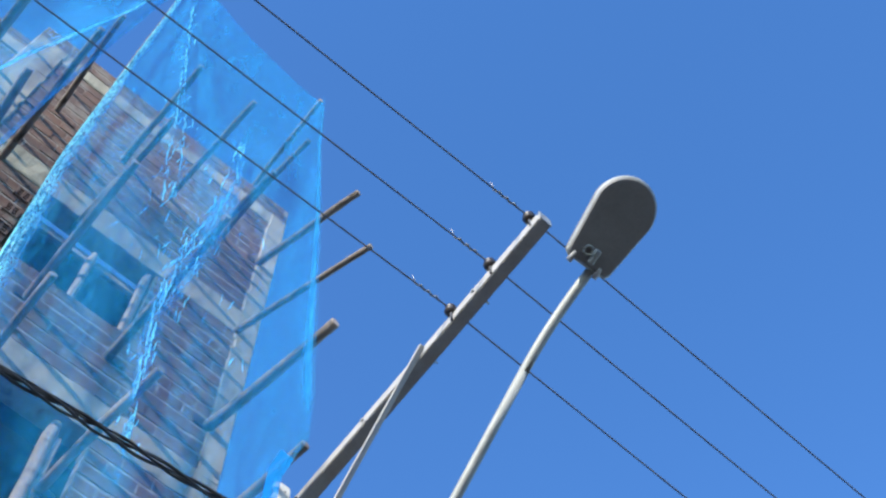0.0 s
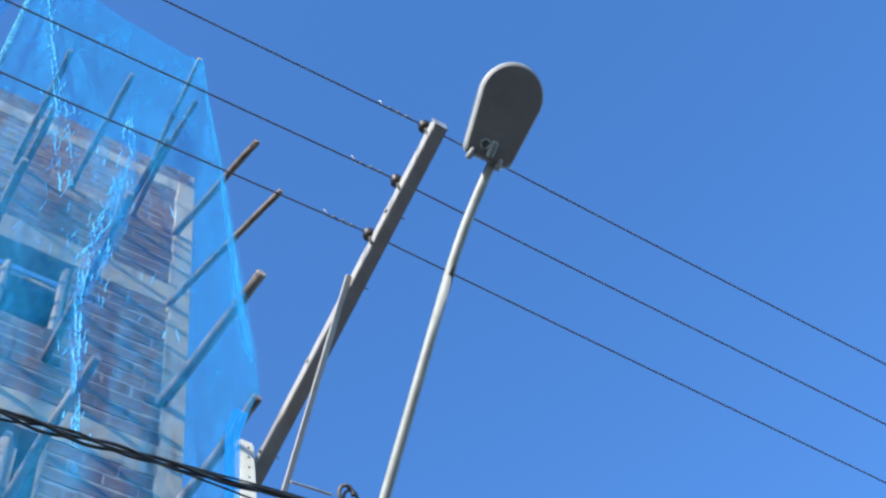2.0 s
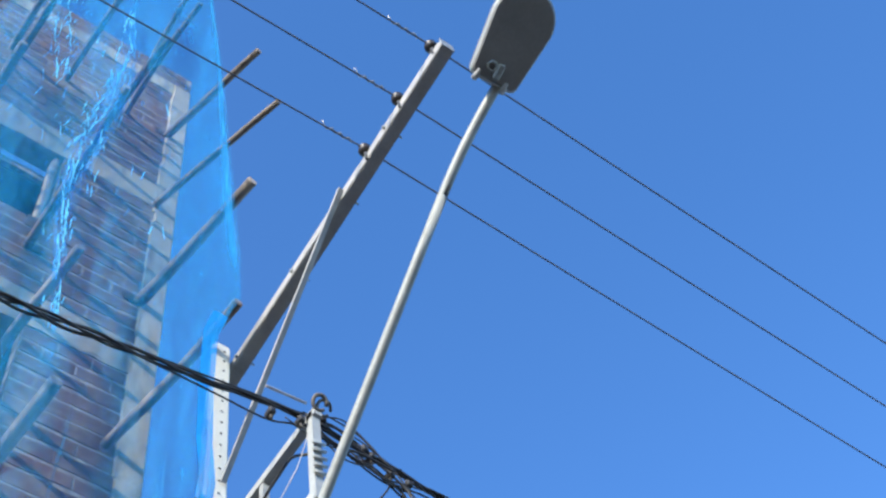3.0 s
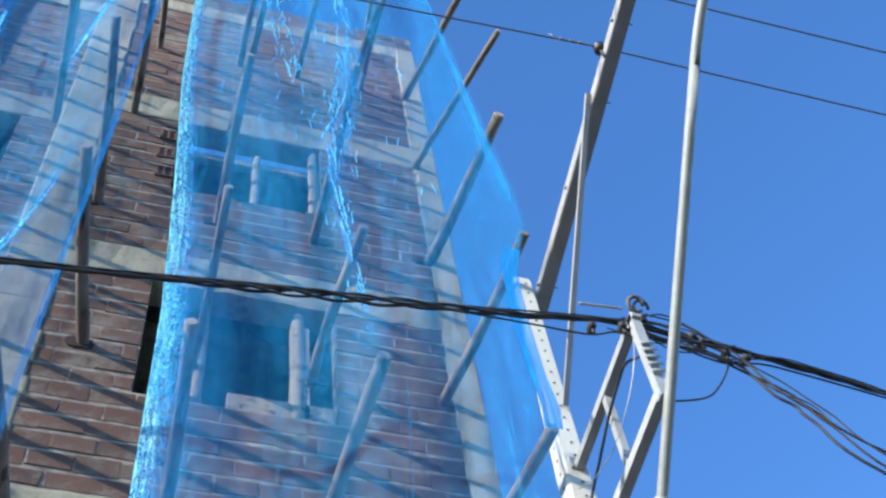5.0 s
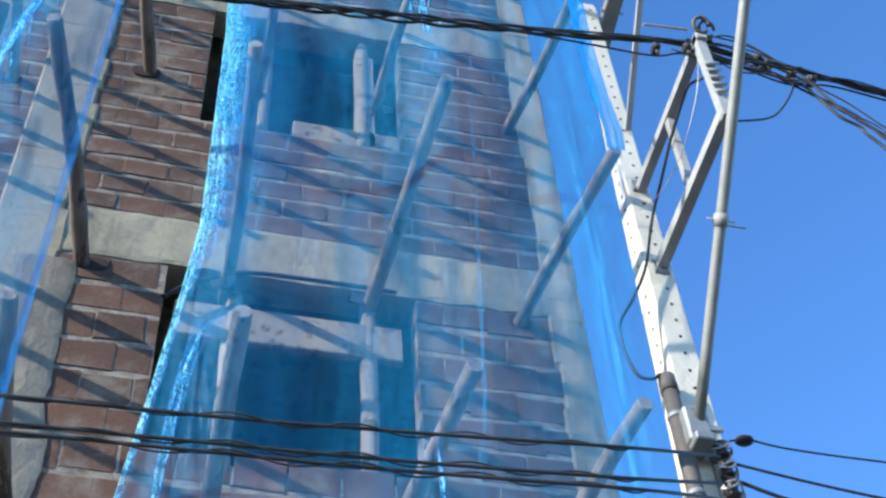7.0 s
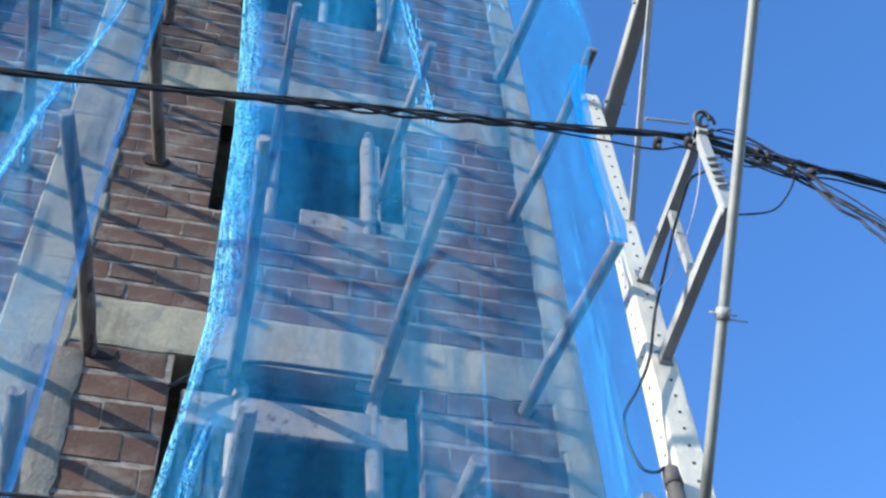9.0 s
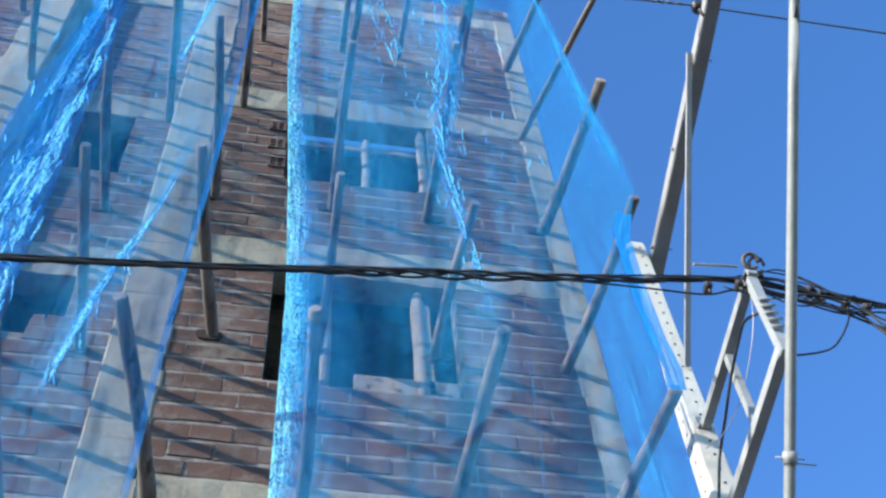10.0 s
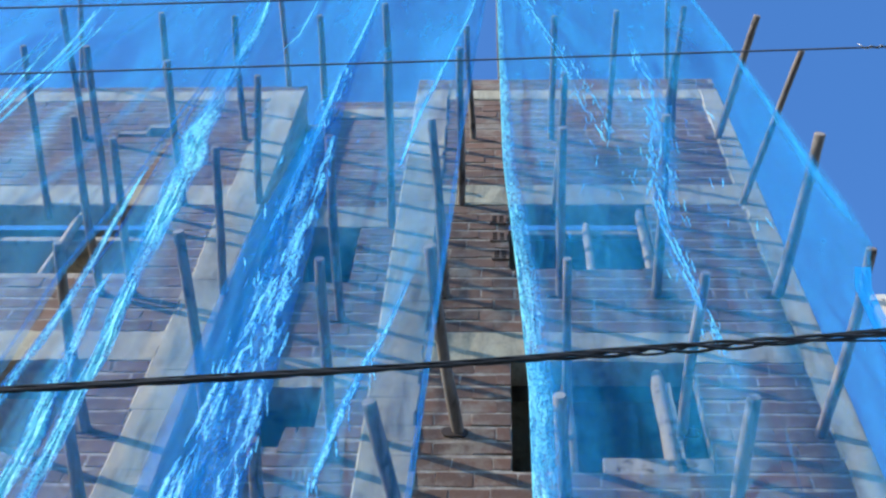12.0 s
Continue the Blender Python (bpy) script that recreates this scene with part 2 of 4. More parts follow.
def tube(bm, pts, radii, seg=8, caps=True):
    """A swept round bar through pts; radii: one for all, or one a point."""
    pts = [Vector(p) for p in pts]
    radii = [radii] * len(pts) if isinstance(radii, (int, float)) else radii
    rings, up = [], None
    for i, p in enumerate(pts):
        d = (pts[min(i + 1, len(pts) - 1)] - pts[max(i - 1, 0)]).normalized()
        if up is None:
            up = d.orthogonal().normalized()
        up = (up - d * up.dot(d)).normalized()
        side = d.cross(up)
        rings.append([bm.verts.new(p + radii[i] * (math.cos(a) * up + math.sin(a) * side)) for a in (2 * math.pi * k / seg for k in range(seg))])
    for a, b in zip(rings, rings[1:]):
        for k in range(seg):
            f = bm.faces.new((a[k], a[(k + 1) % seg], b[(k + 1) % seg], b[k]))
            f.smooth = True
    if caps:
        bm.faces.new(rings[0][::-1]), bm.faces.new(rings[-1])


def beam(bm, a, b, w, h):
    """A square bar from a to b, w wide across and h high."""
    a, b = Vector(a), Vector(b)
    d = (b - a).normalized()
    side = d.cross(Vector((0, 0, 1)))
    side = side.normalized() if side.length > 1e-3 else Vector((1, 0, 0))
    up = side.cross(d)
    m = Matrix((side, d, up)).transposed().to_4x4()
    bmesh.ops.create_cube(bm, size=1, matrix=Matrix.Translation((a + b) / 2) @ m @ Matrix.Diagonal((w, (b - a).length, h, 1)))


def mesh_of(bm, name, mat):
    bmesh.ops.recalc_face_normals(bm, faces=bm.faces)
    data = bpy.data.meshes.new(name)
    bm.to_mesh(data)
    bm.free()
    data.materials.append(mat)
    return data


def solid(name, bm, mat, label="", category="", kind="", group=""):
    return tagged(new(name, mesh_of(bm, name, mat)), label, category, group, kind)


def thing(name, at, label, category, group="", kind=""):
    ob = new(name)
    ob.empty_display_size = 0.1
    ob.matrix_basis = Matrix.Translation(at)
    return tagged(ob, label, category, group, kind)


def under(ob, parent):
    base, p = Matrix.Identity(4), parent
    while p:
        base = (p.matrix_parent_inverse @ p.matrix_basis if p.parent else p.matrix_basis) @ base
        p = p.parent
    ob.parent = parent
    ob.matrix_parent_inverse = base.inverted()
    return ob


def part(name, bm, mat, parent, label=""):
    """One mesh, built in world places, as a part of parent."""
    return under(tagged(new(name, mesh_of(bm, name, mat)), label), parent)


def at_z(curve, z):
    """Reads a curve of (z, value) rows."""
    zs, vs = zip(*sorted(curve))
    return float(np.interp(z, zs, vs))


rnd = random.Random(7)

# ---- ground ----
bm = bmesh.new()
box(bm, -600, 600, -600, 600, -0.3, 0.0)
solid("ground", bm, ASPHALT, "dark worn asphalt street below the building", "ground", "structure")
bm = bmesh.new()
box(bm, -30, 30, -1.5, -0.02, 0.004, 0.15, 0.01)
solid("pavement", bm, PAVING, "grey concrete pavement along the facade", "pavement", "structure")

# ---- the unfinished building ----
ROWS_Z = {1: 13.70, 2: 12.16, 3: 10.51, 4: 8.695, 5: 6.869, 6: 5.15}
# storey levels: underside and top of each ring beam
BEAMS = [(4.32, 4.72), (6.95, 7.32), (9.55, 9.95), (12.15, 12.58), (14.79, 15.08)]
TOP = 15.44
COURSE, LENGTH, JOINT = 0.165, 0.245, 0.022
RECESS = 0.21

# poles that stick out of the wall: row, x at the wall, x and y at the tip, radius
POLES = [
    (1, 2.03, 2.33, -1.19, 0.052), (1, 1.02, 1.06, -1.24, 0.04), (1, 1.62, 1.66, -1.27, 0.038), (1, 0.48, 0.49, -1.20, 0.042),
    (1, -0.25, -0.31, -1.12, 0.036), (1, -1.05, -1.05, -1.33, 0.045), (1, -1.66, -1.66, -1.22, 0.042), (1, -2.45, -2.45, -1.21, 0.042),
    (1, -3.13, -3.13, -1.25, 0.042), (1, -4.0, -4.05, -1.3, 0.042),
    (2, 2.01, 2.41, -1.36, 0.040), (2, 1.32, 1.41, -1.34, 0.042), (2, 0.46, 0.52, -1.18, 0.042), (2, -0.33, -0.33, -1.39, 0.042),
    (2, -0.93, -0.92, -1.27, 0.05), (2, -2.07, -1.99, -1.16, 0.042), (2, -2.73, -2.73, -1.29, 0.042), (2, -3.4, -3.38, -1.52, 0.042),
    (2, -3.9, -3.9, -1.5, 0.042),
    (3, 2.01, 2.21, -1.28, 0.062), (3, -0.40, -0.48, -1.40, 0.045), (3, 1.15, 1.15, -1.42, 0.048), (3, 0.44, 0.43, -1.32, 0.046),
    (3, -1.2, -1.21, -1.27, 0.046), (3, -2.07, -2.02, -1.19, 0.042), (3, -2.75, -2.75, -1.26, 0.042), (3, -3.0, -3.02, -1.74, 0.042),
    (4, 1.95, 2.135, -1.27, 0.05), (4, -0.25, -0.42, -1.29, 0.047), (4, 1.12, 1.195, -1.11, 0.045), (4, 0.39, 0.39, -1.2, 0.038),
    (4, -1.06, -1.06, -1.2, 0.046), (4, -1.83, -1.87, -1.39, 0.05), (4, -2.61, -2.61, -1.3, 0.046), (4, -3.5, -3.5, -1.3, 0.046),
    (5, 1.85, 2.03, -1.17, 0.05), (5, -0.38, -0.6, -1.375, 0.056), (5, 1.06, 1.143, -1.5, 0.054), (5, 0.33, 0.272, -1.45, 0.05),
    (5, -1.15, -1.153, -1.17, 0.05), (5, -2.06, -2.014, -1.34, 0.05), (5, -2.8, -2.8, -1.3, 0.05),
    (6, 1.05, 1.19, -1.26, 0.055), (6, 1.75, 1.875, -1.18, 0.055), (6, -0.45, -0.48, -1.3, 0.055), (6, 0.33, 0.315, -1.38, 0.055), (6, -1.5, -1.5, -1.3, 0.05),
]


def wall_y(x):
    return RECESS if -1.87 < x < -0.87 else 0.0


# openings: x0, x1, z0, z1
OPENINGS = [
    (0.07, 1.22, 10.92, 12.15), (0.07, 1.29, 8.28, 9.55), (0.02, 1.31, 5.66, 6.95),
    (-1.62, -1.2, 11.1, 12.15), (-1.63, -1.22, 9.0, 9.55), (-1.63, -1.42, 8.83, 9.0), (-1.63, -1.22, 6.2, 6.95),
    (-4.4, -2.85, 10.87, 12.15), (-4.4, -2.84, 8.5, 9.55), (-4.4, -2.84, 5.8, 6.95),
    (-3.72, -3.39, 13.70, 13.865), (-3.45, -3.19, 13.70, 14.03),
]
brick_meshes = []
for n in range(5):
    bm = bmesh.new()
    w, h = (LENGTH - JOINT) / 2, (COURSE - JOINT) / 2
    box(bm, -w, w, -0.001, 0.09, -h, h, 0.003)
    for v in bm.verts:
        v.co += Vector((rnd.uniform(-1, 1) * 0.009, rnd.uniform(-1, 0.6) * 0.002, rnd.uniform(-1, 1) * 0.008))
    brick_meshes.append(mesh_of(bm, "brick", BRICK))

PANELS = []


def cut(x0, x1, z0, z1):
    """The openings that lie in a stretch of wall."""
    return [(max(a, x0), min(b, x1), max(c, z0), min(d, z1)) for a, b, c, d in OPENINGS if a < x1 - 0.02 and b > x0 + 0.02 and c < z1 - 0.02 and d > z0 + 0.02]


def wall_panel(x0, x1, y, z0, z1, thick=0.14):
    """A stretch of infill: a mortar bed with its openings; its bricks are laid last."""
    holes = cut(x0, x1, z0, z1)
    bm = bmesh.new()
    xs = sorted({x0, x1, *(h[0] for h in holes), *(h[1] for h in holes)})
    zs = sorted({z0, z1, *(h[2] for h in holes), *(h[3] for h in holes)})
    for za, zb in zip(zs, zs[1:]):
        for xa, xb in zip(xs, xs[1:]):
            if not any(h[0] < (xa + xb) / 2 < h[1] and h[2] < (za + zb) / 2 < h[3] for h in holes):
                box(bm, xa, xb, y + 0.001, y + thick, za, zb)
    bmesh.ops.remove_doubles(bm, verts=bm.verts, dist=0.0005)
    ob = solid("wall_infill", bm, MORTAR, "mortar-smeared infill wall of brown hollow clay bricks", "wall", "structure")
    PANELS.append((ob, x0, x1, y, z0, z1, holes))
    return ob


STOREYS = [(0.0, 4.32), (4.72, 6.95), (7.32, 9.55), (9.95, 12.15), (12.58, 14.79), (15.08, TOP)]
for z0, z1 in STOREYS:
    wall_panel(-0.53, 2.055, 0.0, z0, z1)
    wall_panel(-1.84, -0.87, RECESS, z0, z1 + (0.0 if z1 < TOP else -0.1))
    wall_panel(-6.5, -2.38, 0.0, z0, z1 + (0.0 if z1 < TOP else -0.2))

for x0, x1, z1 in ((-2.376, -2.044, TOP - 0.2), (-0.866, -0.534, TOP), (2.06, 2.24, TOP)):
    wall_panel(x0, x1, 0.0, 15.08, z1)


def column(x0, x1, y0, y1, z1, label, tooth_left, tooth_right):
    """A cast column whose edges run unevenly into the brick courses beside it."""
    bm = bmesh.new()
    z, rings = 0.0, []
    a = b = 0.0
    while z < z1:
        za, zb = z, min(z + COURSE * rnd.choice((1, 1, 2)), z1)
        a = rnd.uniform(-0.018, 0.006) if tooth_left else 0.0
        b = rnd.uniform(-0.008, 0.03) if tooth_right else 0.0
        for zz in (za + 0.004, zb - 0.004):
            j = rnd.uniform(-1, 1) * 0.004
            rings.append([bm.verts.new(q) for q in ((x0 + a, y0 + 0.012, zz), (x0 + a + 0.012, y0 + j, zz), (x1 + b - 0.012, y0 - j, zz), (x1 + b, y0 + 0.012, zz), (x1 + b, y1, zz), (x0 + a, y1, zz))])
        z = zb
    for p, q in zip(rings, rings[1:]):
        for k in range(6):
            bm.faces.new((p[k], p[(k + 1) % 6], q[(k + 1) % 6], q[k]))
    bm.faces.new(rings[0]), bm.faces.new(rings[-1])
    solid("column", bm, CONCRETE, label, "column", "structure")


column(-0.868, -0.532, -0.018, 0.3, 15.06, "pale bare concrete pillar beside the brick strip", False, True)
column(2.05, 2.245, -0.016, 0.26, 15.06, "pale concrete corner column of the building", True, False)
column(-2.378, -2.042, -0.02, 0.36, 15.06, "pale bare concrete pillar with log shadows", True, False)
bm = bmesh.new()
grid = []
for j in range(49):
    z, row = 4.45 + 2.42 * j / 48, []
    bulge = 0.07 * noise.noise((1.5, z * 2.3, 2)) + 0.03 * noise.noise((4.5, z * 9, 2))
    for i in range(15):
        u = i / 14
        x = -0.72 + 0.05 * noise.noise((7, z * 3, 1)) + u * (0.3 + bulge)
        lump = 0.5 + noise.noise((x * 9, z * 9, 3)) + 0.5 * noise.noise((x * 26, z * 26, 5))
        row.append(bm.verts.new((x, -0.012 - max(0.0, math.sin(math.pi * u)) ** 0.5 * (0.008 + 0.007 * lump), z)))
    grid.append(row)
for a, b in zip(grid, grid[1:]):
    for i in range(14):
        bm.faces.new((a[i], a[i + 1], b[i + 1], b[i]))
rim = [e for e in bm.edges if e.is_boundary]
for v in {v for f in bmesh.ops.extrude_edge_only(bm, edges=rim)["geom"] if isinstance(f, bmesh.types.BMVert) for v in (f,)}:
    v.co.y = 0.01
solid("cement_patch", bm, CEMENT, "rough grey cement smeared over the pillar's brick edge", "patch", "structure")
for z0, z1 in BEAMS:
    for x0, x1, y in ((-0.53, 2.05, -0.014), (-1.84, -0.87, RECESS - 0.012), (-6.5, -2.38, -0.014)):
        bm = bmesh.new()
        lift = 0.0
        if z0 > 14 and y > 0.1:
            lift = 0.06
        n = max(2, int((x1 - x0) / 0.09))
        ring = []
        for k in range(n + 1):
            x = x0 + (x1 - x0) * k / n
            j = [rnd.uniform(-1, 1) * 0.012 for _ in range(4)]
            ring.append([bm.verts.new(q) for q in ((x, y + 0.006 + j[0] * 0.3, z0 + lift + j[1]), (x, y + j[2] * 0.4, z0 + lift + 0.03), (x, y + j[3] * 0.4, z1 + lift * 0.4 - 0.03), (x, y + 0.008, z1 + lift * 0.4 + j[0]), (x, y + 0.2, z1 + lift * 0.4), (x, y + 0.2, z0 + lift))])
        for a, b in zip(ring, ring[1:]):
            for k in range(6):
                bm.faces.new((a[k], a[(k + 1) % 6], b[(k + 1) % 6], b[k]))
        bm.faces.new(ring[0]), bm.faces.new(ring[-1])
        solid("ring_beam", bm, CONCRETE, "rough grey concrete ring beam between brick storeys", "beam", "structure")
for z0, z1 in BEAMS[:-1]:
    for x0, x1 in ((-6.5, -2.12), (-1.8, 2.09)):
        bm = bmesh.new()
        box(bm, x0, x1, 0.43, 8.0, z1 - 0.22, z1 - 0.005)
        solid("floor_slab", bm, CONCRETE, "bare concrete floor slab inside the building", "slab", "structure")
bm = bmesh.new()
box(bm, 2.1, 2.24, 0.27, 8.0, 0, 15.0)
solid("wall_side", bm, MORTAR, "bare side wall of the unfinished building", "wall", "structure")
bm = bmesh.new()
box(bm, -6.5, 2.08, 8.01, 8.15, 0, 12.0)
solid("wall_back", bm, MORTAR, "bare back wall of the unfinished building", "wall", "structure")
bm = bmesh.new()
box(bm, -1.84, -1.72, RECESS + 0.142, 4.14, 0, 15.15)
solid("wall_shaft", bm, MORTAR, "bare side wall of a narrow open shaft", "wall", "structure")
bm = bmesh.new()
box(bm, -2.12, -1.845, 4.0, 4.14, 0, 15.15)
solid("wall_shaft", bm, MORTAR, "bare end wall of a narrow open shaft", "wall", "structure")
# lid added to block sky light, so the shaft stays dark inside
bm = bmesh.new()
box(bm, -2.13, -1.845, 0.365, 3.99, 14.9, 15.05)
solid("shaft_cover", bm, CONCRETE, "added concrete lid that keeps sky light out of a narrow shaft", "slab", "structure")
for x, top in ((-0.7, 12.1), (-2.2, 15.0)):
    bm = bmesh.new()
    box(bm, x - 0.07, x + 0.07, 0.44, 7.98, 0.0, top)
    solid("wall_inner", bm, MORTAR, "bare inner wall between dark rooms", "wall", "structure")


# ---- scaffold poles ----
def pole(row, xw, xt, yt, r, z=None, drop=0.0):
    z = z or ROWS_Z[row]
    zb, zt = z + rnd.uniform(-0.01, 0.01), z - drop + rnd.uniform(-0.02, 0.02)
    yt = max(yt, -1.42)
    start, end = Vector((xw, wall_y(xw) + 0.12, zb)), Vector((xt, yt, zt))
    side, up = Vector((1, 0, 0)), Vector((0, 0, 1))
    ax, az, ph = rnd.uniform(-0.015, 0.015), rnd.uniform(-0.015, 0.015), rnd.uniform(0, 6)
    pts, radii = [], []
    for k in range(13):
        u = k / 12
        w = math.sin(math.pi * u)
        pts.append(start.lerp(end, u) + side * (ax * w + 0.004 * math.sin(7 * u + ph)) + up * (az * w + 0.004 * math.cos(5 * u + ph)))
        radii.append((0.7 if r >= 0.05 else 0.76) * r * (1.06 - 0.14 * u) * (1 + rnd.uniform(-0.06, 0.06)))
    ob = thing("scaffold_pole", start, "weathered round wooden pole stuck into the brick wall", "pole", "scaffold poles")
    bm = bmesh.new()
    tube(bm, pts, radii, 10)
    part("shaft", bm, POLE_WOOD, ob)
    bm = bmesh.new()
    d = (pts[-1] - pts[-2]).normalized()
    tube(bm, [pts[-1] - d * 0.004, pts[-1] + d * 0.006], [radii[-1] * 0.97, radii[-1] * 0.9], 10)
    part("cut_end", bm, CUT_WOOD, ob, "pale sawn pole end")
    return ob


for row in POLES:
    pole(*row)
# poles lying on the roof edge that hold the net's top
TOPS = [(0.0, -0.045, -1.24, 0.026), (-2.25, -2.265, -1.175, 0.036), (-4.5, -4.345, -1.18, 0.036), (1.78, 1.698, -1.24, 0.036)]
for xw, xt, yt, r in TOPS:
    pole(0, xw, xt, yt, r, z=(TOP if xw > -0.5 else TOP - 0.2) + r * 0.9, drop=0.22 if xw > 1 else 0.0)


# ---- blue nets ----
def net_sheet(left, right, top, bottom, folds, seed, label):
    """A hanging net: left and right edges and top edge as curves; folds are (look, rows of x, z and half width from the top down, depth)."""
    ob = thing("safety_net", (at_z(left, 10), -1.3, bottom), label, "net", "hanging nets")
    bm = bmesh.new()
    tips = [(*p, ROWS_Z[p[0]]) for p in POLES if p[3] < -1.17]
    nu, nz = 110, 240
    runs = [([(z, x) for x, z, _ in rows], [(z, w) for _, z, w in rows], depth, rows[-1][1], rows[0][1]) for _, rows, depth in folds]
    grid = []
    for j in range(nz + 1):
        row = []
        for i in range(nu + 1):
            u = i / nu
            x = at_z(left, 15) * (1 - u) + at_z(right, 15) * u
            zt = at_z(top, x)
            v = j / nz
            z = zt + (bottom - zt) * v
            x = at_z(left, z) * (1 - u) + at_z(right, z) * u
            y = -1.29 + 0.05 * noise.noise((x * 1.3, z * 0.35, seed)) + 0.018 * noise.noise((x * 7, z * 0.9, seed + 3))
            for mid, wide, depth, za, zb in runs:
                if za < z < zb:
                    d = (x - at_z(mid, z)) / max(0.04, at_z(wide, z))
                    y -= depth * math.exp(-d * d)
            y += 0.012 * noise.noise((x * 16, z * 5, seed + 9))
            for _, _, tx, ty, tr, tz in tips:
                dx, dz = (x - tx) / 0.2, (z - tz) / (0.65 if z > tz else 0.9)
                if abs(dx) < 2.5 and abs(dz) < 2.5:
                    y = min(y, (max(ty, -1.42) - 0.055 + 1.29) * math.exp(-dx * dx - dz * dz) - 1.29)
            row.append(bm.verts.new((x, y, z)))
        grid.append(row)
    for a, b in zip(grid, grid[1:]):
        for i in range(nu):
            bm.faces.new((a[i], a[i + 1], b[i + 1], b[i])).smooth = True
    part("mesh_sheet", bm, NET, ob)
    for n, (look_of, rows, depth) in enumerate(folds):
        gathered(ob, look_of, rows, depth, seed * 31 + n)
    return ob


def gathered(ob, look_of, rows, depth, seed):
    """The gathered run of a fold, rows of (x, z, half width): a pleated band of doubled net, thinning out to its sides,
    its glints and sheen painted into the colour.
    """
    mid, wide = [(z, x) for x, z, _ in rows], [(z, w) for _, z, w in rows]
    za, zb = min(z for z, _ in mid), max(z for z, _ in mid)
    steps, across = max(8, int((zb - za) / 0.04)), 22
    bm = bmesh.new()
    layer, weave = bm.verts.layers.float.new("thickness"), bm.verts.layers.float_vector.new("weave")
    grid = []
    for j in range(steps + 1):
        z = za + (zb - za) * j / steps
        soft_end = min(0.4, 0.3 * (zb - za))
        end = max(0.0, min(1.0, (zb - z) / soft_end, (z - za) / soft_end)) if look_of not in ("rim", "hem", "roll") else 1.0
        waver = 0.72 + 0.8 * noise.noise((seed * 1.7, z * 1.3, 0.5)) if look_of == "streak" else 1.0
        row = []
        for i in range(across + 1):
            u = i / across * 2 - 1
            half = at_z(wide, z)
            off = (u + 1) * half if look_of in ("rim", "hem", "roll") else u * half
            if look_of == "streak":
                off += 0.5 * half * noise.noise((seed, z * 2.1, 4.0))
            pleat = noise.noise((off * 55, z * 2.2, seed)) + 0.6 * noise.noise((off * 110, z * 5, seed + 4))
            x = at_z(mid, z) + off
            v = bm.verts.new((x, -1.345 - depth + min(0.014, half * 0.3) * pleat * {"rim": 0.35, "roll": 0.12, "soft": 0.3}.get(look_of, 1.0), z))
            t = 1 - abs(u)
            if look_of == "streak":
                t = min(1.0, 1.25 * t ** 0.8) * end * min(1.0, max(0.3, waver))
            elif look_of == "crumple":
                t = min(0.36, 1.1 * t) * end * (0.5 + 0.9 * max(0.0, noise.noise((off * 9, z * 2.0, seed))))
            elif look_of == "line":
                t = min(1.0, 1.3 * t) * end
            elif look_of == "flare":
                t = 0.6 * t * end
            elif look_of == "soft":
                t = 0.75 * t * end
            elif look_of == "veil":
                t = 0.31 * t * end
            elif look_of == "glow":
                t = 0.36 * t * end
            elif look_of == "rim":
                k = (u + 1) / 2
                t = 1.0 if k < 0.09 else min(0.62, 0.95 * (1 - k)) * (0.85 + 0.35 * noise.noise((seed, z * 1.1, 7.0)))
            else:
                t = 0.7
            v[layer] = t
            v[weave] = (off, seed * 3.1, z)
            row.append(v)
        grid.append(row)
    for a, b in zip(grid, grid[1:]):
        for i in range(across):
            bm.faces.new((a[i], a[i + 1], b[i + 1], b[i])).smooth = True
    if look_of == "roll":
        part("hem", bm, NET_ROLL, ob, "rolled dense blue edge of the net")
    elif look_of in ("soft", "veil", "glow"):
        part("fold", bm, NET_SOFT, ob, "soft pale sheen painted on the blue net")
    elif look_of == "hem":
        part("hem", bm, NET_HEM, ob, "doubled deep blue hem of the net")
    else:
        part("fold", bm, NET_BAND, ob, "gathered fold of the net with painted sun glints")


